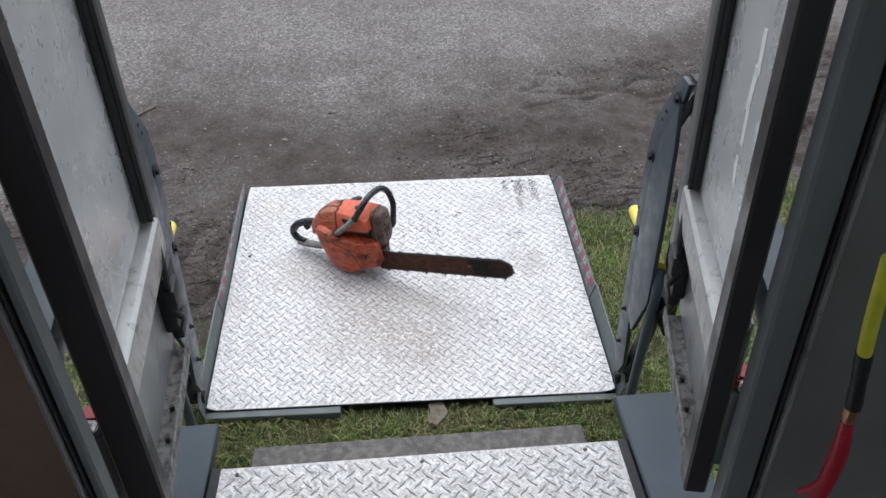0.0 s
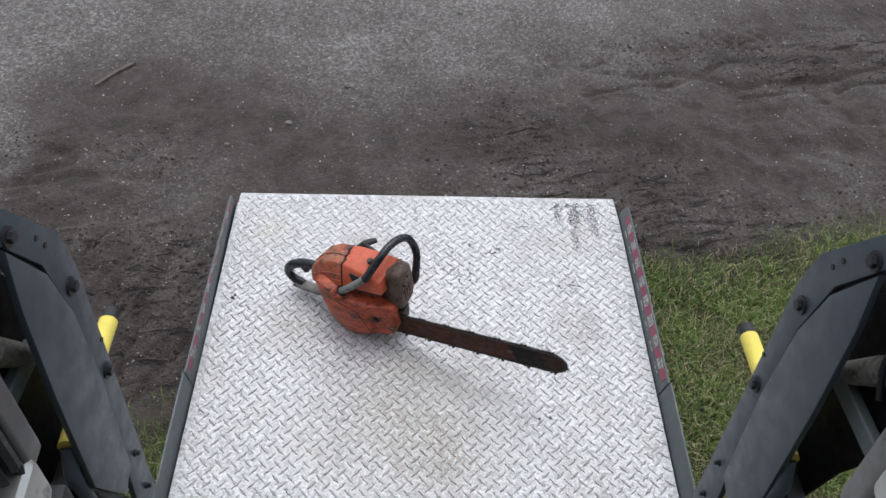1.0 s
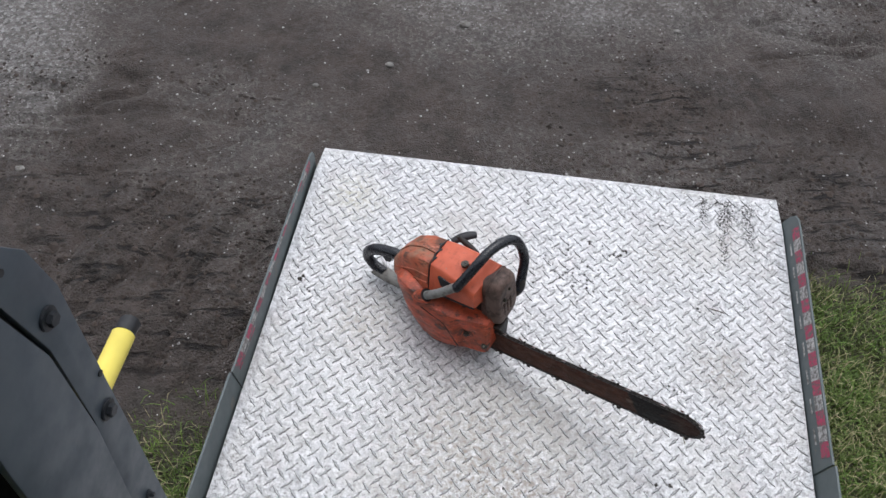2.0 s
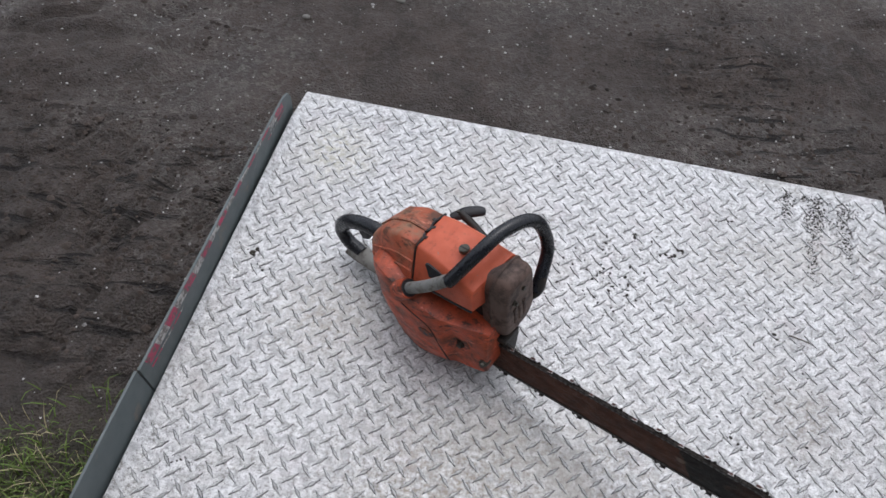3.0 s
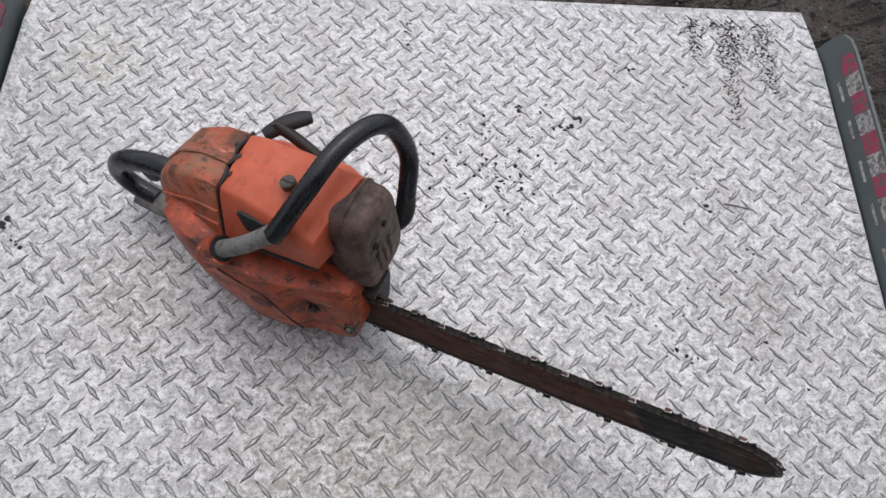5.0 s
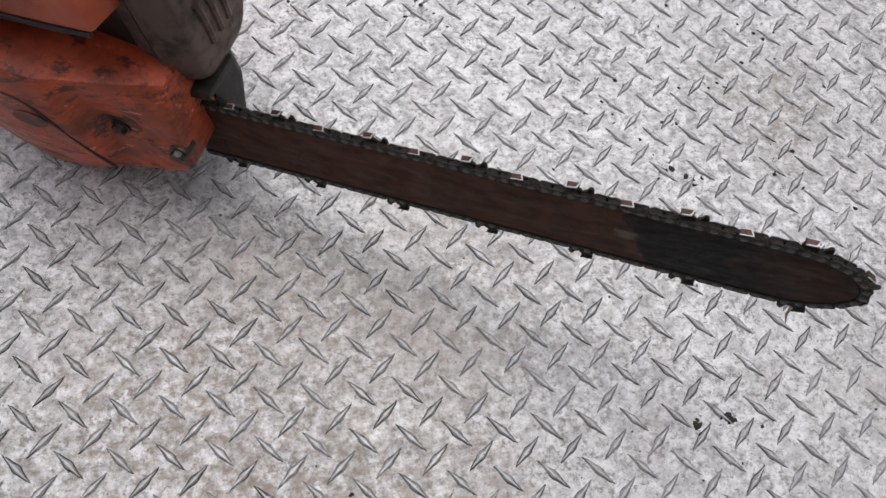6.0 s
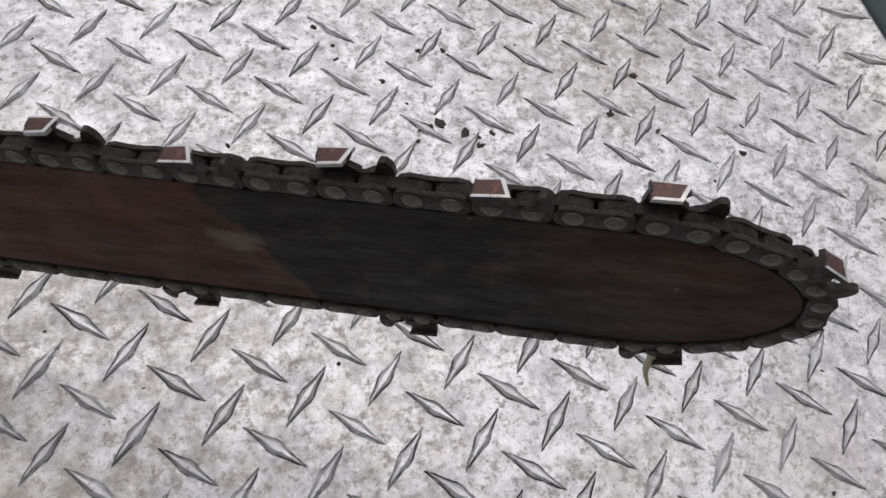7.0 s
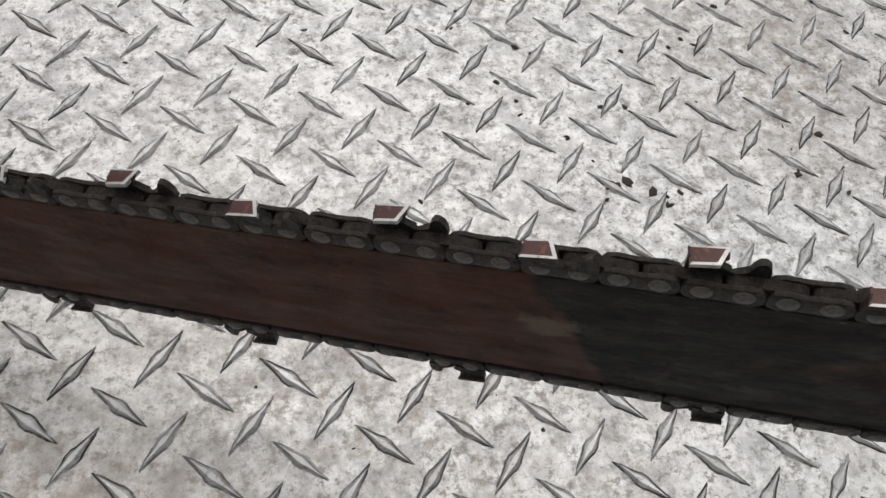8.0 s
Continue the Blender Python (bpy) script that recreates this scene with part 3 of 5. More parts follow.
def scatter(name, count, area, weight, shape, material, label, category, seed):
    """Many small pieces in one mesh of kind stuff."""
    rng = np.random.RandomState(seed)
    verts, faces = [], []
    x = rng.uniform(area[0], area[1], count * 4)
    y = rng.uniform(area[2], area[3], count * 4)
    keep = rng.uniform(0, 1, count * 4) < weight(x, y)
    x, y = x[keep][:count], y[keep][:count]
    z = ground_height(x, y)
    for a, b, c in zip(x, y, z):
        v, f = shape(rng)
        n = len(verts)
        verts.extend((a + p[0], b + p[1], c + p[2]) for p in v)
        faces.extend(tuple(n + k for k in q) for q in f)
    me = bpy.data.meshes.new(name)
    me.from_pydata(verts, [], faces)
    me.materials.append(material)
    ob = tagged(new(name, me), label, category, kind="stuff")
    return ob


PEB = [(0, 0, 1), (0.9, 0, 0.1), (0.28, 0.85, 0.05), (-0.72, 0.52, 0.12), (-0.72, -0.52, 0.02), (0.28, -0.85, 0.1)]
PEBF = [(0, 1, 2), (0, 2, 3), (0, 3, 4), (0, 4, 5), (0, 5, 1)]


def pebble(rng, lo=0.0022, hi=0.0075):
    s = lo + (hi - lo) * rng.beta(1.0, 4.5)
    a = rng.uniform(0, math.tau)
    sx, sy, sz = s * rng.uniform(0.7, 1.3), s * rng.uniform(0.7, 1.2), s * rng.uniform(0.4, 0.9)
    ca, sa = math.cos(a), math.sin(a)
    v = [((p[0] * ca - p[1] * sa) * sx, (p[0] * sa + p[1] * ca) * sy, p[2] * sz - 0.15 * s + rng.uniform(-0.1, 0.1) * s) for p in PEB]
    return v, PEBF


def blade(rng, tall=1.0):
    h = tall * rng.uniform(0.008, 0.038)
    w = rng.uniform(0.0006, 0.0015)
    a, lean = rng.uniform(0, math.tau), rng.uniform(0.2, 1.5)
    dx, dy = math.cos(a) * lean * h, math.sin(a) * lean * h
    px, py = -math.sin(a) * w, math.cos(a) * w
    v = [(-px, -py, -0.003), (px, py, -0.003), (dx * 0.45 + px * 0.8, dy * 0.45 + py * 0.8, h * 0.62), (dx * 0.45 - px * 0.8, dy * 0.45 - py * 0.8, h * 0.62), (dx, dy, h * rng.uniform(0.6, 1.0))]
    return v, [(0, 1, 2, 3), (3, 2, 4)]


# ---------------------------------------------------------------- lift platform
PW, PL = 1.236, 1.156
LUGX, LUGY = 0.03666, 0.03779


def lug_shape():
    """One raised lug: a long kite with needle tips, a slight shoulder in the middle and a flat crest."""
    L, W, H = 0.0158, 0.0031, 0.0019
    ts = (-1, -0.72, -0.42, -0.20, -0.08, 0.08, 0.20, 0.42, 0.72)
    low, top = [], []
    for s in (1, -1):
        for t in ts:
            a = abs(t)
            w = W * (0.74 * (1 - a) ** 1.05 + 0.26 * math.exp(-(a / 0.17) ** 2))
            low.append((s * t * L, -s * w, 0.0))
            top.append((s * t * L * 0.86, -s * w * 0.42, H * (1 - 0.40 * a * a)))
    return low, top


LOW, TOP = lug_shape()


def tread_mesh(x0, x1, y0, y1, ox, oy, thick, curl=1.0, skew=0.025):
    """A tread plate with its lugs, top face at z = 0."""
    ex = [0, 0.0015, 0.008, 0.016, 0.024, 0.032, 0.040, 0.05]
    gx = [x0 + e for e in ex] + [x1 - e for e in ex[::-1]]
    gy = [y0, y0 + 0.0015, y0 + 0.2, y1 - 0.1, y1 - 0.08, y1 - 0.06, y1 - 0.04, y1 - 0.02, y1 - 0.0015, y1]
    verts, faces = [], []
    nx, ny = len(gx), len(gy)
    for lvl in (0, 1):
        for j, y in enumerate(gy):
            for i, x in enumerate(gx):
                rim = i in (0, nx - 1) or j in (0, ny - 1)
                verts.append((x, y, -thick if lvl else (-0.0012 if rim else 0.0)))
    for j in range(ny - 1):
        for i in range(nx - 1):
            a = j * nx + i
            faces.append((a, a + 1, a + nx + 1, a + nx))
            b = a + nx * ny
            faces.append((b + nx, b + nx + 1, b + 1, b))
    loop = [i for i in range(nx)] + [j * nx + nx - 1 for j in range(1, ny)] + [(ny - 1) * nx + i for i in range(nx - 2, -1, -1)] + [j * nx for j in range(ny - 2, 0, -1)]
    for p, q in zip(loop, loop[1:] + loop[:1]):
        faces.append((p, p + nx * ny, q + nx * ny, q))

    def bend(p):
        """The long edges curl up against the rails and the outer end droops a little."""
        x, y, z = p
        e = max((x - (x1 - 0.045)) / 0.045, ((x0 + 0.035) - x) / 0.035, 0)
        f = max((y - (y1 - 0.10)) / 0.10, 0)
        return (x, y + skew * (x - x0) / (x1 - x0) * f, z + curl * (0.015 * e * e * (1 - f) - 0.003 * f * f))
    n_sheet, skirts = len(faces), []
    rng = random.Random(4)
    m = len(LOW)
    for dx, dy, ang in ((0, 0, -46), (LUGX * 0.485, LUGY * 0.510, 45)):
        i0, i1 = math.floor((x0 - ox) / LUGX) - 1, math.ceil((x1 - ox) / LUGX) + 1
        j0, j1 = math.floor((y0 - oy) / LUGY) - 1, math.ceil((y1 - oy) / LUGY) + 1
        ca, sa = math.cos(radians(ang)), math.sin(radians(ang))
        for i in range(i0, i1):
            for j in range(j0, j1):
                cx, cy = ox + dx + i * LUGX, oy + dy + j * LUGY
                if not (x0 + 0.009 < cx < x1 - 0.009 and y0 + 0.009 < cy < y1 - 0.009):
                    continue
                n = len(verts)
                k = rng.uniform(0.92, 1.05)
                wear = rng.uniform(0.75, 1.05)
                # dark skirt round the foot: dirt, plus contact shade as colour
                for out, lift in ((0.0007, 0.0001), (0.0, 0.0005)):
                    for p in LOW:
                        qx, qy = p[0] * k + math.copysign(out, p[0]), p[1] * k + (math.copysign(out, p[1]) if p[1] else 0)
                        verts.append((min(max(cx + qx * ca - qy * sa, x0), x1), min(max(cy + qx * sa + qy * ca, y0), y1), lift))
                skirts.extend(range(len(faces), len(faces) + m))
                for q in range(m):
                    faces.append((n + q, n + (q + 1) % m, n + m + (q + 1) % m, n + m + q))
                n = len(verts)
                for ring in (LOW, TOP):
                    for p in ring:
                        qx, qy = p[0] * k, p[1] * k
                        verts.append((min(max(cx + qx * ca - qy * sa, x0), x1), min(max(cy + qx * sa + qy * ca, y0), y1), p[2] * wear))
                for q in range(m):
                    faces.append((n + q, n + (q + 1) % m, n + m + (q + 1) % m, n + m + q))
                faces.append(tuple(n + m + q for q in range(m)))
    me = bpy.data.meshes.new("tread_plate")
    me.from_pydata([bend(p) for p in verts], [], faces)
    me.materials.append(M_TREAD)
    me.materials.append(M_LUG)
    me.materials.append(M_FOOTSHADE)
    idx = np.zeros(len(faces), dtype=np.int32)
    idx[n_sheet:] = 1
    idx[np.array(skirts, dtype=np.int64)] = 2
    me.polygons.foreach_set("material_index", idx)
    me.shade_smooth()
    me.set_sharp_from_angle(angle=radians(28))
    return me


RAIL_H, RAIL_LEAN = 0.076, {1: 0.015, -1: 0.010}


def rail_set(side, y):
    """Where a rail's foot stands off the plate, and its lean; one rail is twisted upright towards its outer end."""
    u = min(max((y - 0.40) / 0.65, 0), 1) if side < 0 else 0
    return 0.003 + 0.008 * u, RAIL_LEAN[side] - 0.014 * u


def rail_face(side, f, y, off=0.0):
    """A point of a rail's inner face at the share f of its height, lifted off it by off."""
    foot, lean = rail_set(side, y)
    a = foot + lean * f - off
    return ((PW + 0.006 + a) if side > 0 else -0.003 - a, y, RAIL_H * f)


def rail_profile(y, side, f, wider=1.0, extra=0.0):
    """Cross-section of a bent side rail at y, as a ring; f: its height there."""
    base, lean = rail_set(side, y)
    h, ln, base = RAIL_H * f, lean * f * wider, base + extra
    pts = [(base, -0.030), (base, 0.0), (base + ln, h), (base + ln + 0.004, h + 0.001), (base + ln + 0.006, h - 0.004), (base + ln + 0.004, h - 0.005), (base + 0.007, -0.004), (base + 0.007, -0.030)]
    return [((PW + 0.006 + a) if side > 0 else -0.003 - a, y, b) for a, b in pts]


def build_platform():
    root = thing("lift_platform", Matrix(), "lowered wheelchair lift platform with bright dirty tread plate", "lift platform")
    plate = new("tread_plate", tread_mesh(-0.004, PW + 0.008, 0, PL, -0.0153, -0.0027, 0.004))
    plate.parent = root
    for side in (1, -1):
        bm = loft([rail_profile(y, side, f) for y, f in ((0.402, 1.0), (1.030, 1.0), (1.056, 0.96), (1.074, 0.84), (1.084, 0.62), (1.090, 0.30))])
        part("side_rail", bm, M_FRAME, root, "grey steel side rail with worn edge")
        bm = loft([rail_profile(y, side, f, 1.15, 0.001) for y, f in ((-0.030, 0.62), (0.02, 0.98), (0.33, 1.03), (0.399, 1.03))])
        part("side_wing", bm, M_FRAME, root, "wider grey rail section beside the arm")
        # reflective tape: slanting red and white blocks over a thin stripe of the same colours
        for k in range(17):
            y0 = 0.425 + k * 0.0362
            bm = bmesh.new()
            for f0, f1, slant in ((0.60, 0.95, 0.006), (0.40, 0.46, 0.0)) if side > 0 else ((0.76, 0.985, 0.006), (0.62, 0.66, 0.0)):
                if f0 < 0.5 and k % 2 == 0 and side > 0:
                    continue
                ring = [(f0, y0), (f0, y0 + 0.0358), (f1, y0 + 0.0358 - slant), (f1, y0 - slant)]
                lo, hi = [[bm.verts.new(rail_face(side, f, y, off)) for f, y in ring] for off in (0.0003, 0.0011)]
                bm.faces.new(hi)
                for q in range(4):
                    bm.faces.new((lo[q], lo[(q + 1) % 4], hi[(q + 1) % 4], hi[q]))
            bmesh.ops.recalc_face_normals(bm, faces=bm.faces[:])
            part("tape_strip", bm, M_REDTAPE if k % 2 == 0 else M_WHITE, root, "worn red reflective tape" if k % 2 == 0 else "worn white reflective tape")
    # front lip angles with bolt holes
    for x0, x1 in ((-0.012, 0.395), (0.862, 1.262)):
        bm = bmesh.new()
        add_box(bm, (x0, -0.026, -0.034), (x1, -0.0015, -0.0065), 0.002)
        lip = part("front_lip", bm, M_FRAME, root, "grey drilled steel front lip")
        for k in range(3):
            x = x0 + 0.055 + k * 0.13 + (0.02 if x0 > 0.5 else 0)
            part("bolt_hole", cyl((x, -0.0275, -0.020), (x, -0.026, -0.020), 0.0042, sides=12), M_BLACK, lip)
    part("under_frame", box((0.05, 0.02, -0.036), (PW - 0.05, 0.10, -0.0055), 0.003), M_ARM, root)
    part("under_frame", box((0.05, 0.52, -0.036), (PW - 0.05, 0.60, -0.0055), 0.003), M_ARM, root)
    part("under_frame", box((0.05, PL - 0.18, -0.036), (PW - 0.05, PL - 0.11, -0.0055), 0.003), M_ARM, root)
    return root


# ---------------------------------------------------------------- lift arms
def build_arm(side):
    x = 1.240 if side > 0 else -0.006
    o = 1 if side > 0 else -1

    def X(d):
        return x + o * d

    root = thing("lift_tower", pose(x, 0.028, -0.012), "blue-grey steel lift tower with bolted cover beside the platform", "lift tower", "lift towers")
    sh = Matrix.Translation((-x, -0.05, 0.03))

    def put(name, bm, mat, label=""):
        bmesh.ops.transform(bm, matrix=sh, verts=bm.verts[:])
        return part(name, bm, mat, root, label)
    lo, hi = sorted((X(0.0), X(0.012)))
    outer = [(0.046, 1.052), (0.150, 0.888), (0.161, 0.80), (0.130, 0.49), (0.09, 0.10), (0.03, 0.06), (0.0, 0.13), (0.040, 0.34), (0.083, 0.57), (0.097, 0.748), (0.079, 0.888), (0.010, 1.012), (0.0, 1.056)]
    put("flange_plate", prism(outer, 'x', lo, hi, 0.002), M_ARM)
    lo, hi = sorted((X(-0.010), X(0.002)))
    cover = [(0.006, 1.004), (0.066, 0.884), (0.085, 0.760), (0.074, 0.57), (0.034, 0.318), (-0.020, 0.296), (-0.082, 0.46), (-0.052, 0.72), (-0.022, 0.906)]
    put("cover_panel", prism(cover, 'x', lo, hi, 0.003), M_ARM, "smooth blue-grey sheet cover")
    for y, z in ((0.036, 1.000), (0.120, 0.788), (0.110, 0.55), (0.075, 0.29), (0.06, 0.17)):
        r = 0.017 if z > 0.5 else 0.008
        bm = cyl((X(-0.004), y, z), (X(0.0), y, z), r, sides=20, bevel=0.001)
        add_cyl(bm, (X(-0.012), y, z), (X(-0.004), y, z), r * 0.62, sides=6, bevel=0.001)
        put("bolt", bm, M_BOLT, "dark steel bolt and washer")
    # added sheet: the shade of the hollow put in as black
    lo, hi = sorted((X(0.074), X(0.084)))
    put("hollow_shade", prism([(0.03, 1.035), (0.088, 0.85), (0.085, 0.74), (0.03, 0.30), (-0.05, 0.30), (-0.09, 0.58), (-0.12, 0.68), (-0.36, 0.73), (-0.36, 0.93), (-0.05, 1.02)], 'x', lo, hi, 0.002), M_HOLLOW, "added black sheet painting the shade behind the cover")
    # black strip that paints the shade in the gap round the cover
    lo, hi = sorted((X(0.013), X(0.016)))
    put("seam_shade", prism([(0.0, 1.03), (0.085, 0.89), (0.10, 0.75), (0.085, 0.56), (0.045, 0.34), (0.02, 0.34), (0.06, 0.57), (0.075, 0.745), (0.06, 0.87), (-0.01, 0.99)], 'x', lo, hi), M_BLACK)
    # small black discs; the upper two paint the dark of open holes
    for y, z in ((0.093, 0.935), (0.106, 0.905), (0.136, 0.613)):
        put("flange_dot", cyl((X(-0.002), y, z), (X(0.0), y, z), 0.005, sides=10), M_BLACK)
    # beams that run back to the vehicle
    for (y0, z0), (y1, z1), w, h in (((0.010, 1.020), (-0.62, 0.84), 0.075, 0.075),):
        d = Vector((0, y1 - y0, z1 - z0))
        m = basis((X(0.055), y0, z0), d, (0, 0, 1))
        bm = bmesh.new()
        add_box(bm, (0, -w / 2, -h / 2), (d.length, w / 2, h / 2), 0.006, m, 0, 2)
        put("beam", bm, M_ARM, "square blue-grey beam")
    lo, hi = sorted((X(0.012), X(0.100)))
    put("top_cap", prism([(-0.060, 1.062), (0.036, 1.056), (0.036, 1.064), (-0.060, 1.072)], 'x', lo, hi, 0.003), M_BLACK, "black plastic end cap")
    m = basis((X(0.058), 0.045, 0.722), (0, -0.25, 0.022), (0, 0, 1))
    bm = bmesh.new()
    add_box(bm, (0, -0.010, -0.019), (0.34, 0.010, 0.019), 0.003, m)
    put("brace", bm, M_FRAME, "lighter grey flat brace")
    bm = tube([(X(0.030), -0.06, 0.44), (X(0.035), -0.03, 0.30), (X(0.040), 0.03, 0.10), (X(0.040), 0.05, 0.02)], 0.021, sides=14)
    put("lower_strut", bm, M_BOLT, "dark rounded strut to the platform corner")
    bm = cyl((X(0.0), 0.045, 0.02), (X(0.06), 0.045, 0.02), 0.020, sides=16, bevel=0.003)
    put("pivot_pin", bm, M_DARKMETAL)
    bm = tube([(X(0.03), -0.16, 0.95), (X(0.03), -0.20, 0.70), (X(0.035), -0.13, 0.50), (X(0.03), -0.08, 0.42)], 0.011, sides=8)
    put("cable", bm, M_BLACK, "black hydraulic hose")
    # black machinery behind the cover
    lo, hi = sorted((X(0.030), X(0.068)))
    bm = box((lo, -0.105, 0.385), (hi, -0.030, 0.475), 0.010, None, 2)
    put("pump_block", bm, M_BLACK, "black pump block")
    bm = cyl((X(0.062), -0.045, 0.835), (X(0.055), 0.004, 0.755), 0.026, sides=20, r2=0.020, bevel=0.006)
    put("cylinder_end", bm, M_GREYWORN, "pale worn end of the hydraulic cylinder")
    bm = tube([(X(0.050), -0.060, 0.93), (X(0.048), -0.045, 0.88), (X(0.052), -0.05, 0.84), (X(0.056), -0.075, 0.80)], 0.0055, sides=8)
    put("pipe", bm, M_BOLT, "thin dark hydraulic pipe")
    return root


def build_handrail(side):
    x = 1.275 if side > 0 else -0.048
    root = thing("handrail_grip", pose(x, 0.226, GZ + 0.033), "yellow foam handrail grip with black end cap", "handrail", "handrail grips")
    dx = 0.022 if side > 0 else -0.022
    pts = [(0, 0.0, 0.50 - GZ), (-dx * 0.3, -0.10, 0.515 - GZ), (-dx, -0.30, 0.54 - GZ)]
    part("grip", tube(pts, 0.0185, sides=18, smooth=False), M_YELLOW, root, "yellow foam sleeve")
    part("end_cap", cyl((0, 0.0, 0.50 - GZ), (0, 0.030, 0.496 - GZ), 0.0170, bevel=0.003), M_BLACK, root, "black rubber end cap")
    part("post", tube([(-dx, -0.30, 0.54 - GZ), (-dx * 1.2, -0.33, 0.50 - GZ), (-dx * 1.2, -0.33, -0.033)], 0.014, sides=12, smooth=False), M_ARM, root)


# ---------------------------------------------------------------- vehicle
UP = Vector((-0.0297, 0.0827, 0.9961)).normalized()
FLOOR = 0.45


def build_door(near, far, side):
    """An open door leaf; local x runs from the hinge out, z up, y points away from the opening."""
    m = basis(near, Vector(far) - Vector(near), UP)
    o = -1 if side > 0 else 1          # local y of the side away from the opening
    root = thing("vehicle_door", m, "open vehicle door leaf with dark frame and dirty window", "door", "rear doors")
    w, d = (Vector(far) - Vector(near)).length, 0.045
    top, sill = 1.35, 0.292
    s0, s1 = (-0.018, 0.020) if side > 0 else (-0.010, 0.048)

    def B(name, x0, x1, z0, z1, y0, y1, mat, label="", bev=0.003, seg=1):
        a, b = sorted((y0 * o, y1 * o))
        return part(name, box((x0, a, z0), (x1, b, z1), bev, None, seg), mat, root, label)
    B("hinge_stile", *((-0.080, -0.030) if side > 0 else (-0.050, -0.009)), -0.012, top, s0, s1, M_STILE, "dark square hinge post", 0.004)
    B("outer_stile", w + 0.012, w + (0.082 if side > 0 else 0.060), 0.10 if side > 0 else sill - 0.03, top, -0.004 if side > 0 else 0.0, d, M_POST if side > 0 else M_DOORFRAME, "rounded outer post", 0.022 if side > 0 else 0.012, 4)
    B("window_seal", w - 0.010, w + 0.010, sill + 0.01, top, -0.002, 0.02, M_BLACK, "black rubber window seal", 0.006)
    B("window_seal", w - 0.026, w - 0.017, sill + 0.01, top, 0.004, 0.02, M_BLACK, "", 0.005)
    B("sill_rail", -0.008, w + 0.030, sill - 0.085, sill, -0.006, d, M_ALU, "brushed aluminium sill rail", 0.018, 3)
    B("sill_ledge", -0.008, w + 0.012, sill, sill + 0.008, 0.022, d, M_ALU, "", 0.002)
    B("lower_panel", -0.008, w + 0.012, -0.02, sill - 0.085, 0.030, d - 0.002, M_PANEL, "dull grey lower panel", 0.001)
    B("bottom_channel", -0.008, w - 0.02, -0.030, -0.020, -0.004, d, M_CHANNEL, "dirty bottom channel", 0.002)
    B("channel_lip", -0.008, w - 0.02, -0.030, 0.004, -0.007, -0.003, M_CHANNEL, "", 0.001)
    B("window_pane", -0.008, w + 0.012, sill + 0.008, top, 0.022, 0.028, M_GLASS, "dirty grey window pane", 0.0005)
    B("outer_skin", -0.008, w + 0.065, 0.0, sill + 0.02, d, d + 0.004, M_PANEL, "", 0.0008)
    bm = bmesh.new()
    for x0, x1, z0, z1, y0, y1 in ((w - 0.03, w + 0.06, 0.03, 0.17, 0.0, 0.030), (w - 0.045, w + 0.02, 0.10, 0.15, -0.012, 0.012), (w - 0.01, w + 0.035, 0.16, 0.27, 0.006, 0.030), (w - 0.03, w + 0.05, 0.012, 0.04, -0.006, 0.02)):
        a, b = sorted((y0 * o, y1 * o))
        add_box(bm, (x0, a, z0), (x1, b, z1), 0.008, None, 0, 2)
    add_tube(bm, [(w - 0.03, 0.002 * o, 0.14), (w - 0.05, -0.006 * o, 0.20), (w - 0.02, 0.0, 0.25), (w + 0.01, 0.008 * o, 0.30)], 0.006, sides=8)
    add_tube(bm, [(w + 0.04, 0.0, 0.04), (w - 0.02, -0.008 * o, 0.065), (w - 0.04, 0.004 * o, 0.11)], 0.007, sides=8)
    part("latch", bm, M_BLACK, root, "black door latch mechanism")
    for x in (0.12, 0.20):
        a = 0.012 * o
        part("screw", cyl((x, a, -0.02), (x, a, -0.008), 0.005, sides=8), M_SCREW, root)
    inv = m.inverted()
    sx = 1 if side > 0 else -1
    c, dz = (1.046, 0.022) if side > 0 else (0.203, 0.0)
    pts = [inv @ Vector(p) for p in ((c, -0.325, 1.455 + dz), (c + sx * 0.006, -0.325, 1.53 + dz), (c + sx * 0.018, -0.325, 1.62 + dz), (c + sx * 0.040, -0.31, 1.72 + dz), (c + sx * 0.050, -0.29, 1.80 + dz))]
    part("pull_strap", tube(pts, 0.011, sides=12, radii=lambda t: 0.0085 + 0.0045 * min(1, t * 3)), M_BLACK, root, "black rubber pull strap")
    if side > 0:
        for x, z, s, t in ((0.180, 0.673, 0.018, 8), (0.190, 0.608, 0.020, -6), (0.185, 0.548, 0.016, 4), (0.186, 0.471, 0.013, 10), (0.100, 0.555, 0.020, 24)):
            bm = bmesh.new()
            y0 = 0.0215 * o
            add_box(bm, (-s * 0.62, y0 - 0.0004, -s * 1.9), (s * 0.62, y0 + 0.0004, s * 1.9), 0, Matrix.Translation((x, 0, z)) @ Matrix.Rotation(radians(t), 4, 'Y'))
            part("sticker", bm, M_STICKER, root, "small pale window sticker")
    return root


def veh(o=(0.60, -0.75, FLOOR)):
    x = Vector((1, 0, 0)) - UP * UP.x
    return basis(o, x, UP)


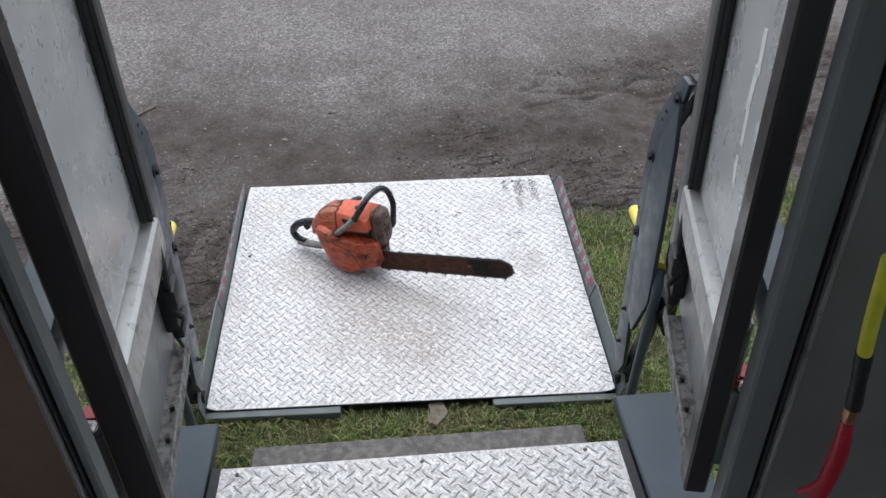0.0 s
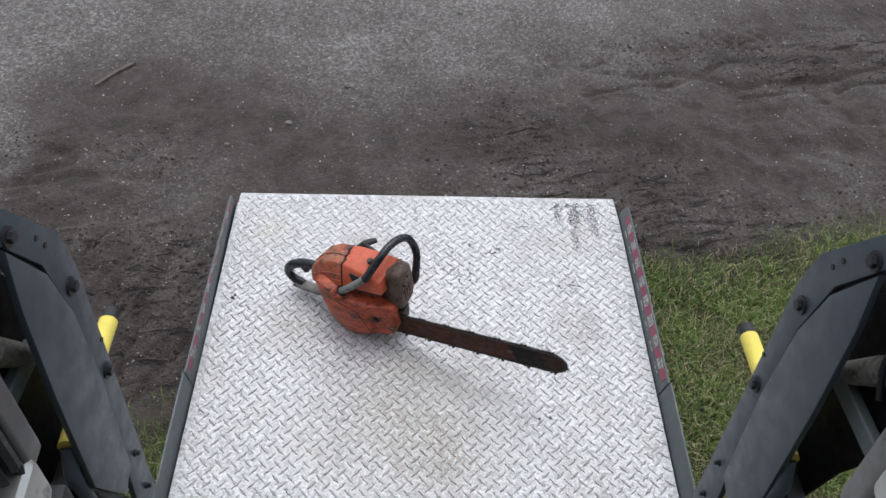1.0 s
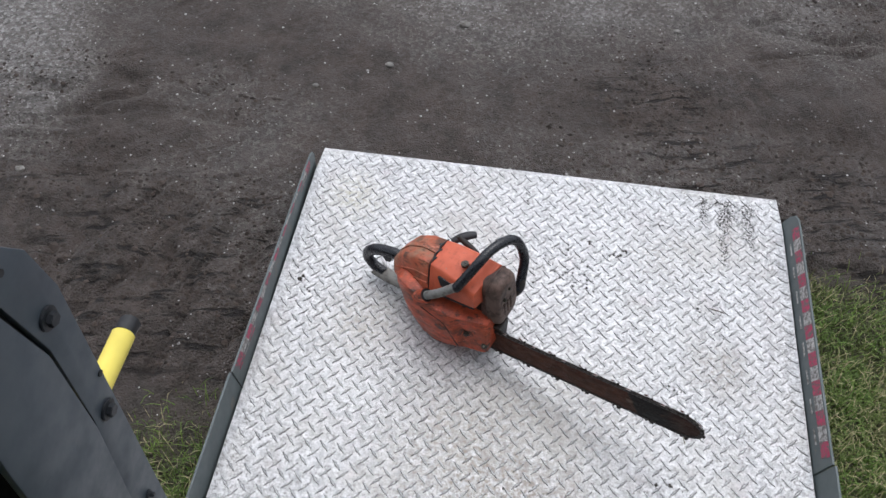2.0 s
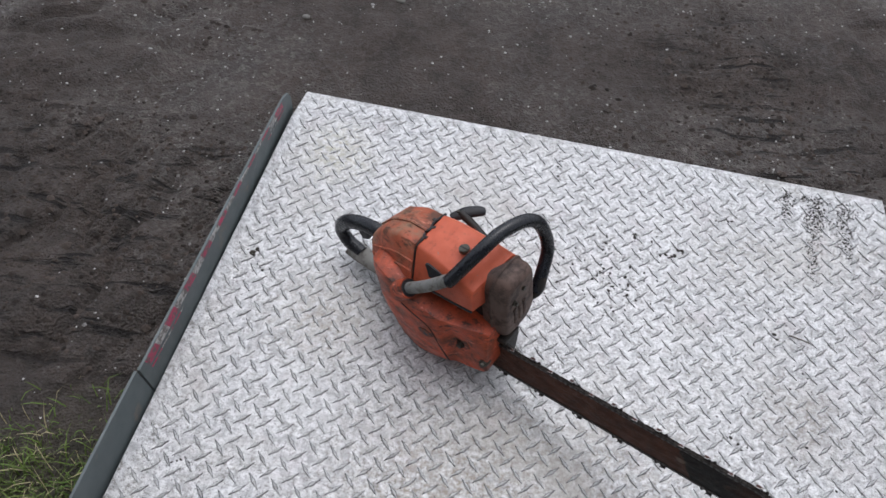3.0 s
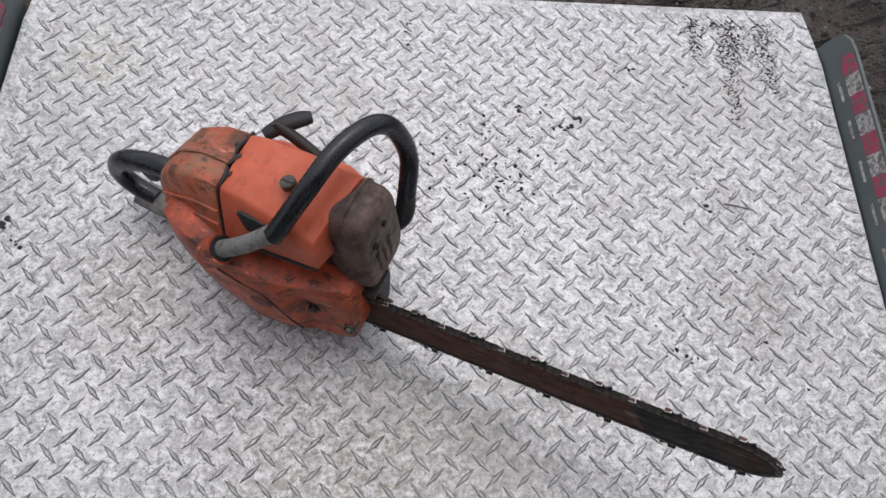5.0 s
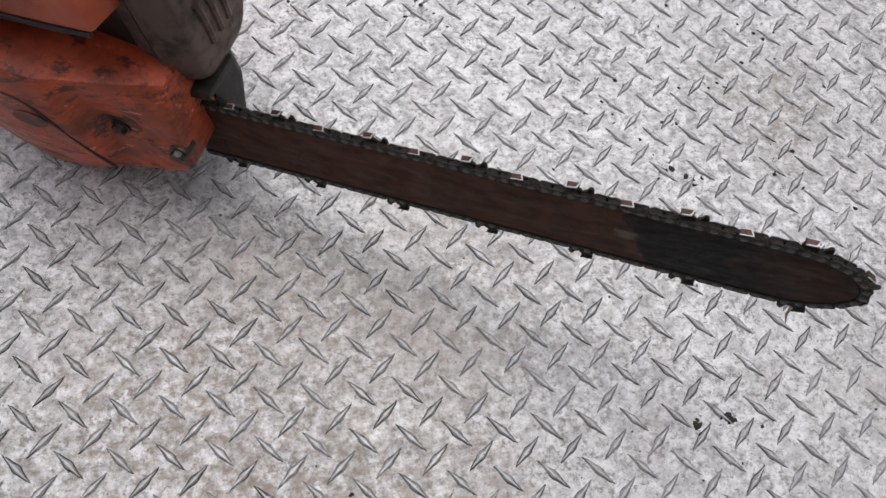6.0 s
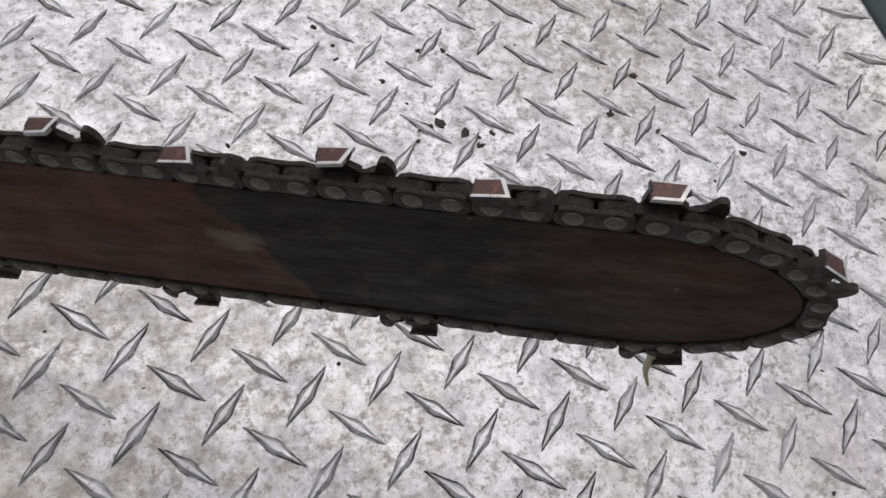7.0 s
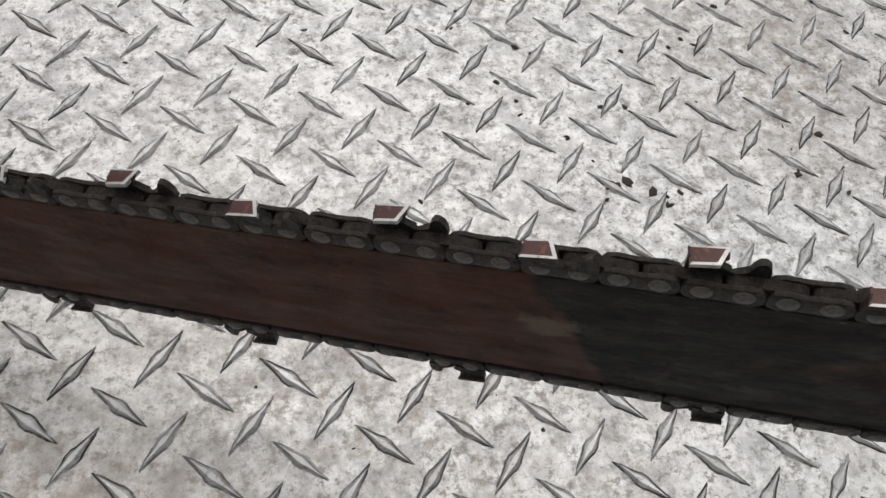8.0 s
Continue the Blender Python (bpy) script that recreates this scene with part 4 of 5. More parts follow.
def build_vehicle():
    V = veh()

    def S(name, lo, hi, mat, label, cat="", bev=0.004, kind="structure"):
        return solid(name, box(lo, hi, bev), mat, label, cat or name.split("_")[0], kind, V)
    # local: x across, y out of the vehicle, z up from its floor
    S("floor", (-2.2, -3.4, -0.06), (2.2, -0.11, -0.006), M_INTERIOR, "dark vehicle floor", "floor")
    S("ceiling", (-2.2, -3.4, 1.95), (2.2, -0.11, 2.0), M_INTERIOR, "dark vehicle ceiling", "ceiling")
    # unseen walls, with window openings added to let daylight onto the jambs
    S("wall_back", (-2.2, -3.45, -0.05), (2.2, -3.4, 0.60), M_INTERIOR, "dark unseen vehicle wall under an added window opening", "wall")
    S("wall_back_top", (-2.2, -3.45, 1.75), (2.2, -3.4, 2.0), M_INTERIOR, "dark unseen vehicle wall over an added window opening", "wall")
    for nm, x0, x1 in (("wall_west", -2.25, -2.2), ("wall_east", 2.2, 2.25)):
        S(nm, (x0, -3.4, -0.05), (x1, -0.11, 0.55), M_INTERIOR, "dark unseen side wall under added window openings", "wall")
        S(nm, (x0, -3.4, 1.70), (x1, -0.11, 1.95), M_INTERIOR, "dark unseen side wall over added window openings", "wall")
        for y in (-3.4, -2.4, -1.4, -0.31):
            S("window_post", (x0, y, 0.55), (x1, y + 0.2, 1.70), M_INTERIOR, "dark unseen post between added window openings", "post")
    L, R = -0.486, 0.559
    S("wall_left_of_door", (-2.2, -0.15, -0.05), (L, -0.11, 2.0), M_WALLWOOD, "dark brown inner wall beside the doorway", "wall")
    S("wall_right_of_door", (R, -0.15, -0.05), (2.2, -0.11, 2.0), M_WALLGREY, "dark grey inner wall beside the doorway", "wall")
    S("wall_over_door", (L, -0.15, 1.72), (R, -0.11, 2.0), M_INTERIOR, "dark wall over the doorway", "wall")
    for x0, s, wide in ((L, 1, 0.030), (R, -1, 0.060)):
        a, b = sorted((x0 + s * 0.001, x0 + s * 0.007))
        S("trim_light", (a, -0.158, -0.02), (b, -0.11, 1.71), M_ALU, "pale metal edge strip", "trim", 0.001)
        a, b = sorted((x0 + s * 0.008, x0 + s * 0.013))
        S("trim_seal", (a, -0.150, -0.02), (b, -0.11, 1.71), M_BLACK, "black rubber door seal", "trim", 0.002)
        a, b = sorted((x0 + s * 0.014, x0 + s * wide))
        S("jamb", (a, -0.145, -0.02), (b, -0.110, 1.71), M_JAMB, "grey painted door jamb", "jamb", 0.004)


def build_bridge():
    m = veh((0.617, -0.515, FLOOR))
    root = thing("bridge_plate", m, "bright tread-plate bridge flap with dirty steel lip", "bridge plate")
    p = new("tread_plate", tread_mesh(-0.437, 0.437, -0.55, 0.0, -0.1, -0.21, 0.004, 0.0, 0.0))
    p.parent = root
    part("lip", box((-0.375, -0.02, -0.022), (0.37, 0.060, -0.006), 0.003), M_LIP, root, "dark worn steel lip")
    for x in (-0.40, 0.0, 0.36):
        part("screw", cyl((x, -0.02, 0.0), (x, -0.02, 0.002), 0.005, sides=12, bevel=0.0007), M_SCREW, root)


def build_steps():
    for s in (-1, 1):
        m = veh((0.617, -0.55, FLOOR))
        a, b = sorted((s * 0.47, s * 0.62))
        solid("side_step", box((a, -0.35, -0.05), (b, 0.185, -0.012), 0.004), M_ARM, "dark blue-grey steel step plate beside the bridge", "step plate", m=m, group="side steps")
        a, b = sorted((s * 0.440, s * 0.468))
        solid("floor_edge", box((a, -0.35, -0.06), (b, 0.06, -0.02), 0.004), M_BLACK, "dark floor edge strip beside the bridge", "edge strip", m=m, group="floor edges")


def build_marker(x, y, z):
    root = thing("marker_lamp", pose(x, y, z), "red-capped marker lamp on grey post beside door", "marker lamp", "marker lamps")
    part("post", cyl((0, 0, -0.20), (0, 0, -0.012), 0.020, bevel=0.002), M_JAMB, root)
    part("lens", cyl((0, 0.012, -0.012), (0, 0.012, 0.016), 0.021, bevel=0.006), M_RED, root, "dull red plastic cap")
    part("stud", cyl((0, -0.014, -0.004), (0, -0.016, 0.012), 0.014, bevel=0.002), M_WHITE, root, "pale round stud")


def build_hose():
    root = thing("air_hose", pose(1.19, -0.922, 0.9), "yellow air hose with black sleeve, brass and red fitting", "hose")
    P = [(1.128, -0.92, 1.345), (1.143, -0.92, 1.255), (1.157, -0.92, 1.186), (1.181, -0.92, 1.078), (1.184, -0.92, 1.047), (1.194, -0.92, 0.995), (1.201, -0.92, 0.933), (1.203, -0.92, 0.84)]
    P = [tuple(a - b for a, b in zip(p, (1.19, -0.922, 0.9))) for p in P]
    part("hose", tube(P[:3], 0.0092), M_HOSE, root, "yellow-green hose")
    part("sleeve", tube(P[2:4], 0.0108, radii=lambda t: 0.0104 + 0.0006 * math.sin(t * 9)), M_BLACK, root, "black sleeve")
    bm = tube([P[3], Vector(P[3]).lerp(P[4], 0.6)], 0.0098, sides=6, smooth=False)
    part("coupling", add_tube(bm, [Vector(P[3]).lerp(P[4], 0.6), P[4]], 0.0078), M_BRASS, root, "brass coupling")
    part("fitting", tube(P[4:], 0.0110, radii=lambda t: 0.0085 + 0.0045 * min(1, t * 2.2)), M_RED, root, "red plastic fitting")
    part("lever", tube([P[6], (P[6][0] - 0.016, P[6][1] - 0.004, P[6][2] - 0.032), (P[6][0] - 0.038, P[6][1] - 0.004, P[6][2] - 0.050)], 0.0065, flat=0.6), M_RED, root, "red lever")


# ---------------------------------------------------------------- chainsaw
SAW = Matrix(((0.8630, 0.4283, -0.2137, 0.8627), (-0.4196, 0.8889, 0.0873, 0.4218), (0.2304, 0.0144, 0.9595, 0.1599), (0, 0, 0, 1)))
BASE = Vector((-0.53, 0.0, -0.03))


def build_saw():
    root = thing("chainsaw", SAW @ Matrix.Translation(BASE), "old orange chainsaw with worn paint and rusty bar", "chainsaw")
    sh = Matrix.Translation(-BASE)

    def P(name, bm, mat, label="", parent=None):
        ob = part(name, bm, mat, parent or root, label)
        if parent is None:
            ob.matrix_local = sh
        return ob

    # clutch cover: a swept shell with a ridge
    st = [(-0.369, 0.005, 0.039, 0.034, 0.036, 0.083, 0.021, 0.085), (-0.376, -0.001, 0.041, 0.034, 0.037, 0.086, 0.025, 0.088), (-0.398, -0.006, 0.043, 0.034, 0.036, 0.090, 0.033, 0.093), (-0.414, -0.008, 0.044, 0.036, 0.032, 0.094, 0.039, 0.097), (-0.432, -0.009, 0.046, 0.040, 0.033, 0.100, 0.046, 0.103), (-0.446, -0.012, 0.050, 0.046, 0.059, 0.105, 0.053, 0.110), (-0.48, -0.024, 0.051, 0.050, 0.063, 0.118, 0.057, 0.126),
          (-0.52, -0.030, 0.050, 0.058, 0.062, 0.134, 0.055, 0.144), (-0.555, -0.018, 0.046, 0.070, 0.057, 0.149, 0.051, 0.158), (-0.580, 0.012, 0.040, 0.085, 0.049, 0.153, 0.044, 0.161), (-0.598, 0.060, 0.030, 0.108, 0.036, 0.147, 0.033, 0.153), (-0.604, 0.085, 0.024, 0.115, 0.028, 0.142, 0.026, 0.147)]
    secs = []
    for x, zb, yb, zm, ym, zr, yr, zt in st:
        secs.append([(x, 0.012, zb + 0.004), (x, -yb, zb), (x, -(yb + ym) / 2 - 0.001, zb + (zm - zb) * 0.45), (x, -ym, zm), (x, -(ym * 0.5 + yr * 0.5) - 0.002, zm + (zr - zm) * 0.55), (x, -yr, zr), (x, -yr * 0.5, zr + (zt - zr) * 0.6), (x, -0.002, zt), (x, 0.016, zt + 0.001)])
    bm = loft(secs)
    soften(bm, 0.0025, 22)
    P("clutch_cover", bm, M_ORANGEDIRT, "worn orange clutch cover with chipped ridge")
    # recess with nut, corner nut, badge
    P("cover_recess", prism([(-0.443, 0.010), (-0.414, 0.012), (-0.404, 0.036), (-0.414, 0.056), (-0.438, 0.052)], 'y', -0.0345, -0.026, 0.002), M_ORANGEDARK, "darker orange recess round a nut")
    for x, y, z in ((-0.425, -0.035, 0.034), (-0.376, -0.0385, 0.022)):
        P("cover_nut", add_cyl(cyl((x, y + 0.012, z), (x, y - 0.001, z), 0.0080, sides=18), (x, y + 0.005, z), (x, y - 0.006, z), 0.0056, sides=6, bevel=0.0006), M_SCREW, "dirty bar nut")
    P("panel_seam", tube([(-0.520, -0.0598, 0.106), (-0.492, -0.0612, 0.095), (-0.468, -0.0602, 0.083), (-0.456, -0.0600, 0.060), (-0.4480, -0.0565, 0.022), (-0.4450, -0.0510, -0.008)], 0.0014, sides=6), M_DARKMETAL, "dark seam with packed grime")
    bm = bmesh.new()
    bmesh.ops.create_cone(bm, cap_ends=True, segments=24, radius1=0.0105, radius2=0.0100, depth=0.0016, matrix=Matrix.Translation((-0.474, -0.0628, 0.062)) @ Matrix.Rotation(radians(90), 4, 'X') @ Matrix.Diagonal((1.5, 0.8, 1, 1)))
    P("badge", bm, M_BADGE, "dark scuffed oval badge")

    # crankcase
    bm = loft([[(x, 0.014, z0), (x, y - 0.015, z0), (x, y, z0 + 0.03), (x, y, z1 - 0.02), (x, y - 0.02, z1), (x, 0.014, z1)] for x, y, z0, z1 in ((-0.368, 0.050, -0.016, 0.060), (-0.40, 0.074, -0.026, 0.11), (-0.44, 0.094, -0.030, 0.14), (-0.50, 0.100, -0.030, 0.145), (-0.58, 0.100, -0.008, 0.13), (-0.625, 0.100, 0.015, 0.105))])
    soften(bm, 0.005, 25)
    P("crankcase", bm, M_DARKMETAL, "oily dark crankcase")
    bm = loft([[(x, 0.095, z0), (x, 0.124, z0 + 0.02), (x, 0.124, z1 - 0.03), (x, 0.095, z1)] for x, z0, z1 in ((-0.41, 0.0, 0.10), (-0.44, -0.015, 0.14), (-0.54, -0.015, 0.15), (-0.58, 0.01, 0.12))])
    soften(bm, 0.006, 25)
    P("starter_housing", bm, M_ORANGE, "orange starter housing")

    # top shroud
    def hood(rows):
        out = []
        for x, a, za, b, zb, c, zc, d, zd in rows:
            far = 0.021 if x > -0.40 else 0.0      # the front edge runs aslant
            out.append([(x, a, za), (x, b - 0.004, zb - 0.010), (x, b + 0.002, zb - 0.001), (x + far * 0.5, (b + c) / 2, zb * 0.5 + zc * 0.5 + 0.0015), (x + far, c - 0.004, zc), (x + far, c + 0.004, zc - 0.010), (x + far, d, zd)])
        return out
    rows = [(-0.386, -0.031, 0.142, -0.024, 0.182, 0.061, 0.206, 0.074, 0.14), (-0.42, -0.032, 0.143, -0.019, 0.192, 0.063, 0.214, 0.078, 0.13), (-0.47, -0.034, 0.147, -0.013, 0.204, 0.064, 0.218, 0.080, 0.13), (-0.505, -0.036, 0.150, -0.011, 0.209, 0.063, 0.217, 0.080, 0.13)]
    bm = loft(hood(rows))
    soften(bm, 0.003, 25)
    P("top_cover", bm, M_ORANGE, "faded orange top cover")
    rows = [(-0.508, -0.037, 0.149, -0.012, 0.210, 0.063, 0.217, 0.081, 0.13), (-0.545, -0.030, 0.136, -0.009, 0.212, 0.066, 0.212, 0.082, 0.12), (-0.590, -0.024, 0.122, -0.004, 0.192, 0.068, 0.190, 0.080, 0.11), (-0.628, -0.012, 0.108, 0.006, 0.158, 0.058, 0.156, 0.068, 0.10), (-0.646, 0.0, 0.098, 0.012, 0.136, 0.048, 0.134, 0.056, 0.095)]
    bm = loft(hood(rows))
    soften(bm, 0.004, 25)
    P("filter_cover", bm, M_DUSTY, "dusty brown-stained filter cover")
    for zf in (0.30, 0.62):
        pts = [(x, a + (b - 0.004 - a) * zf - 0.0008, za + (zb - 0.010 - za) * zf) for x, a, za, b, zb, c, zc, d, zd in rows[:4]]
        P("cover_rib", tube(pts, 0.0022, sides=6), M_DUSTY)
    P("cover_rib", tube([(x, b + (c - b) * 0.42, zb * 0.5 + zc * 0.5 + 0.0010) for x, a, za, b, zb, c, zc, d, zd in rows[:4]], 0.0026, sides=6), M_DUSTY)
    # joint and slot
    rim = [(-0.5065, -0.0352, 0.152), (-0.5060, -0.028, 0.170), (-0.5072, -0.020, 0.188), (-0.5058, -0.0115, 0.2065), (-0.5040, 0.004, 0.2125), (-0.5085, 0.016, 0.2140), (-0.5050, 0.024, 0.2150), (-0.5090, 0.036, 0.2162), (-0.5060, 0.052, 0.2168), (-0.5065, 0.064, 0.2135)]
    P("cover_gap", tube([(x, y + 0.0009, z - 0.0010) for x, y, z in rim], 0.002, sides=8, radii=lambda t: 0.0013 + 0.0012 * abs(math.sin(t * 17)) * (t > 0.35)), M_BLACK, "chipped black joint")
    for x, y, z, a in ((-0.5035, 0.008, 0.2120, 20), (-0.5100, 0.020, 0.2148, -35), (-0.5030, 0.030, 0.2150, 50), (-0.5110, 0.044, 0.2166, 10)):
        P("chip", prism([(-0.004, -0.002), (0.003, -0.003), (0.005, 0.002), (-0.002, 0.003)], 'z', -0.002, 0.0005, 0.0002), M_DARKMETAL, "chipped edge filled with grime").matrix_local = sh @ Matrix.Translation((x, y, z)) @ Matrix.Rotation(radians(a), 4, 'Z')
    slot = [(-0.481, 0.1895), (-0.476, 0.1910), (-0.446, 0.184), (-0.444, 0.172), (-0.455, 0.167), (-0.472, 0.170)]
    bm = bmesh.new()
    lo, hi = [[bm.verts.new((x, -0.0345 + 0.055 * (x + 0.47) + (z - 0.147) * 0.32 - lift, z)) for x, z in slot] for lift in (-0.003, 0.0009)]
    bm.faces.new(hi)
    for k in range(len(slot)):
        bm.faces.new((lo[k], lo[(k + 1) % len(slot)], hi[(k + 1) % len(slot)], hi[k]))
    bmesh.ops.recalc_face_normals(bm, faces=bm.faces[:])
    P("cover_gap", tube([(-0.500, -0.0355, 0.1475), (-0.47, -0.0345, 0.1455), (-0.42, -0.0325, 0.1415), (-0.388, -0.0310, 0.1405)], 0.0018, sides=8), M_BLACK)
    P("cooling_slot", bm, M_BLACK, "black cooling slot")
    P("cylinder_block", box((-0.50, 0.0, 0.07), (-0.392, 0.066, 0.192), 0.006), M_DARKMETAL, "black oily cylinder block")
    bm = cyl((-0.430, 0.019, 0.211), (-0.430, 0.019, 0.2190), 0.0088, sides=24, bevel=0.001)
    P("cover_screw", bm, M_SCREW, "dull slotted cover screw")
    bm = box((-0.437, 0.0182, 0.2186), (-0.423, 0.0198, 0.2197))
    P("screw_slot", bm, M_BLACK)

    # muffler
    ring = []
    for x, s in ((-0.392, 0.92), (-0.3735, 0.965), (-0.3730, 1.015), (-0.3705, 1.015), (-0.3700, 0.975), (-0.354, 0.95), (-0.3455, 0.88), (-0.343, 0.78)):
        cy, cz, hy, hz = 0.0345, 0.126, 0.0415, 0.078
        pts = []
        for k in range(32):
            a = k * math.tau / 32
            ca, sa = math.cos(a), math.sin(a)
            q = 0.55
            pts.append((x + 0.13 * (sa * hz), cy + math.copysign(abs(ca) ** q, ca) * hy * s, cz + math.copysign(abs(sa) ** q, sa) * hz * s))
        ring.append(pts)
    bm = loft(ring)
    soften(bm, 0.003, 22)
    P("muffler", bm, M_MUFFLER, "sooty brown stamped muffler")
    for y in (0.012, 0.024, 0.036):
        P("muffler_rib", tube([(-0.3415, y + 0.004, 0.132), (-0.3440, y + 0.007, 0.114), (-0.3480, y + 0.009, 0.090)], 0.0036, sides=8), M_MUFFLER)
    for y, z in ((0.037, 0.165), (0.016, 0.148)):
        P("muffler_screw", add_cyl(cyl((-0.350, y, z), (-0.3375, y, z), 0.0050, sides=14), (-0.339, y, z), (-0.333, y, z), 0.0036, sides=6), M_SCREW, "rusty muffler screw")
    P("muffler_guard", prism([(-0.006, 0.052), (0.030, 0.050), (0.034, 0.058), (-0.004, 0.057)], 'x', -0.384, -0.352, 0.0015), M_DARKMETAL, "dark bent heat guard")
    bm = bmesh.new()
    for k, z in enumerate((0.018, 0.0, -0.018)):
        add_prism(bm, [(-0.37, z + 0.008), (-0.345, z), (-0.37, z - 0.008)], 'y', 0.012, 0.016)
    P("bumper_spike", bm, M_DARKMETAL, "dark toothed bumper spike")

    # handles
    H = [(-0.508, -0.050, 0.141), (-0.462, -0.0435, 0.170), (-0.418, -0.031, 0.2015), (-0.392, 0.008, 0.2375), (-0.380, 0.052, 0.250), (-0.366, 0.096, 0.245), (-0.358, 0.120, 0.218), (-0.354, 0.128, 0.165), (-0.352, 0.106, 0.126), (-0.351, 0.084, 0.100), (-0.386, 0.062, 0.078)]
    P("handle_tube", tube(H[:3], 0.0102, sides=20), M_TUBE, "bare worn grey handle tube")
    P("handle_grip", tube([Vector(H[1]).lerp(H[2], 0.93)] + H[2:-1], 0.0110, sides=22), M_GRIP, "black rubber front handle grip")
    P("handle_foot", tube(H[-3:], 0.0100, sides=16), M_DARKMETAL)
    P("handle_socket", tube([(-0.522, -0.052, 0.130), (-0.501, -0.0485, 0.1455)], 0.0150, sides=24, smooth=False), M_BLACK, "dark hole round the handle tube")
    P("socket_rim", tube([(-0.526, -0.0525, 0.127), (-0.5025, -0.0488, 0.1442)], 0.0178, sides=24, smooth=False), M_ORANGEDIRT, "raised orange rim")
    R = [(-0.615, 0.026, 0.126), (-0.655, 0.024, 0.137), (-0.705, 0.022, 0.128), (-0.738, 0.022, 0.106), (-0.750, 0.022, 0.082), (-0.740, 0.022, 0.058), (-0.710, 0.022, 0.042)]
    P("rear_handle", tube(R, 0.0128, sides=18, flat=1.12), M_GRIP, "black rear handle loop")
    P("handle_guard", tube([(-0.735, 0.022, 0.044), (-0.70, 0.022, 0.034), (-0.65, 0.022, 0.030), (-0.60, 0.022, 0.030)], 0.020, sides=16, flat=0.55), M_GREYWORN, "worn grey handle guard")
    P("trigger", prism([(-0.66, 0.124), (-0.69, 0.118), (-0.684, 0.100), (-0.668, 0.106)], 'y', 0.016, 0.030, 0.002), M_BLACK, "black throttle trigger")
    # starter grip
    bm = tube([(-0.519, 0.086, 0.179), (-0.505, 0.104, 0.182), (-0.490, 0.121, 0.180), (-0.481, 0.130, 0.177)], 0.0118, sides=14, flat=0.75, radii=lambda t: 0.0112 * (0.55 + 0.45 * math.sin(math.pi * min(1, 0.12 + t * 0.78))))
    P("starter_grip", bm, M_BLACK, "dark dusty starter grip")
    P("grip_pin", cyl((-0.510, 0.097, 0.186), (-0.510, 0.098, 0.1905), 0.0028, sides=12), M_SCREW, "worn metal pin")
    P("starter_stem", tube([(-0.508, 0.100, 0.186), (-0.482, 0.098, 0.172), (-0.458, 0.094, 0.158)], 0.0072, sides=12), M_DARKMETAL)

    # guide bar
    h, a0, xe = 0.0318, 0.0477, 0.064

    def outline(hh, aa):
        pts = [(-0.43, -hh), (xe, -hh)]
        for k in range(1, 24):
            t = -math.pi / 2 + math.pi * k / 24
            pts.append((xe + aa * math.cos(t), hh * math.sin(t)))
        return pts + [(xe, hh), (-0.43, hh)]
    P("guide_bar", prism(outline(h, a0), 'y', -0.0023, 0.0023, 0.0005), M_BAR, "rusty brown bar blackened towards its nose")

    # saw chain
    hz, ax = 0.0362, 0.0516
    line = [Vector((x, 0, hz)) for x in np.arange(-0.42, xe, 0.002)]
    line += [Vector((xe + ax * math.cos(t), 0, hz * math.sin(t))) for t in np.linspace(math.pi / 2, -math.pi / 2, 90)]
    line += [Vector((x, 0, -hz)) for x in np.arange(xe - 0.002, -0.42, -0.002)]
    acc = [0.0]
    for p, q in zip(line, line[1:]):
        acc.append(acc[-1] + (q - p).length)

    def at(s):
        k = int(np.searchsorted(acc, s)) - 1
        k = min(max(k, 0), len(line) - 2)
        t = (s - acc[k]) / max(acc[k + 1] - acc[k], 1e-9)
        return line[k].lerp(line[k + 1], t)

    def link_pose(s, length):
        p, q = at(s - length / 2), at(s + length / 2)
        d = (q - p).normalized()
        z = Vector((-d.z, 0, d.x))
        return Matrix(((d.x, 0, z.x, (p.x + q.x) / 2), (0, 1, 0, 0), (d.z, 0, z.z, (p.z + q.z) / 2), (0, 0, 0, 1)))

    unit = 0.0187
    half = unit / 4

    def side_plate(bm, y0, y1):
        # flat foot along the bar, humped top with squarish ends
        pts = [(-0.0093, -0.0014), (-0.0084, -0.0031), (-0.0062, -0.0037), (-0.0020, -0.0031), (0.0020, -0.0031), (0.0062, -0.0037), (0.0084, -0.0031), (0.0093, -0.0014), (0.0093, 0.0014), (0.0082, 0.0031), (0.0056, 0.0039), (0.0022, 0.0033), (-0.0022, 0.0033), (-0.0056, 0.0039), (-0.0082, 0.0031), (-0.0093, 0.0014)]
        add_prism(bm, pts, 'y', y0, y1, 0.0004)

    def rivets(bm):
        n0 = set(bm.faces)
        for cx in (-half, half):
            for s1 in (-1, 1):
                add_cyl(bm, (cx, s1 * 0.0026, 0.0003), (cx, s1 * 0.0031, 0.0003), 0.0027, sides=14, r2=0.0024)
                add_cyl(bm, (cx, s1 * 0.0031, 0.0003), (cx, s1 * 0.0036, 0.0003), 0.0024, sides=14, r2=0.0012)
        for f in bm.faces:
            if f not in n0:
                f.material_index = 3

    def tie():
        bm = bmesh.new()
        side_plate(bm, -0.0028, -0.0014)
        side_plate(bm, 0.0014, 0.0028)
        rivets(bm)
        return mesh_of("tie_strap", bm, (M_CHAIN, M_RUSTTOP, M_EDGE, M_RIVET))

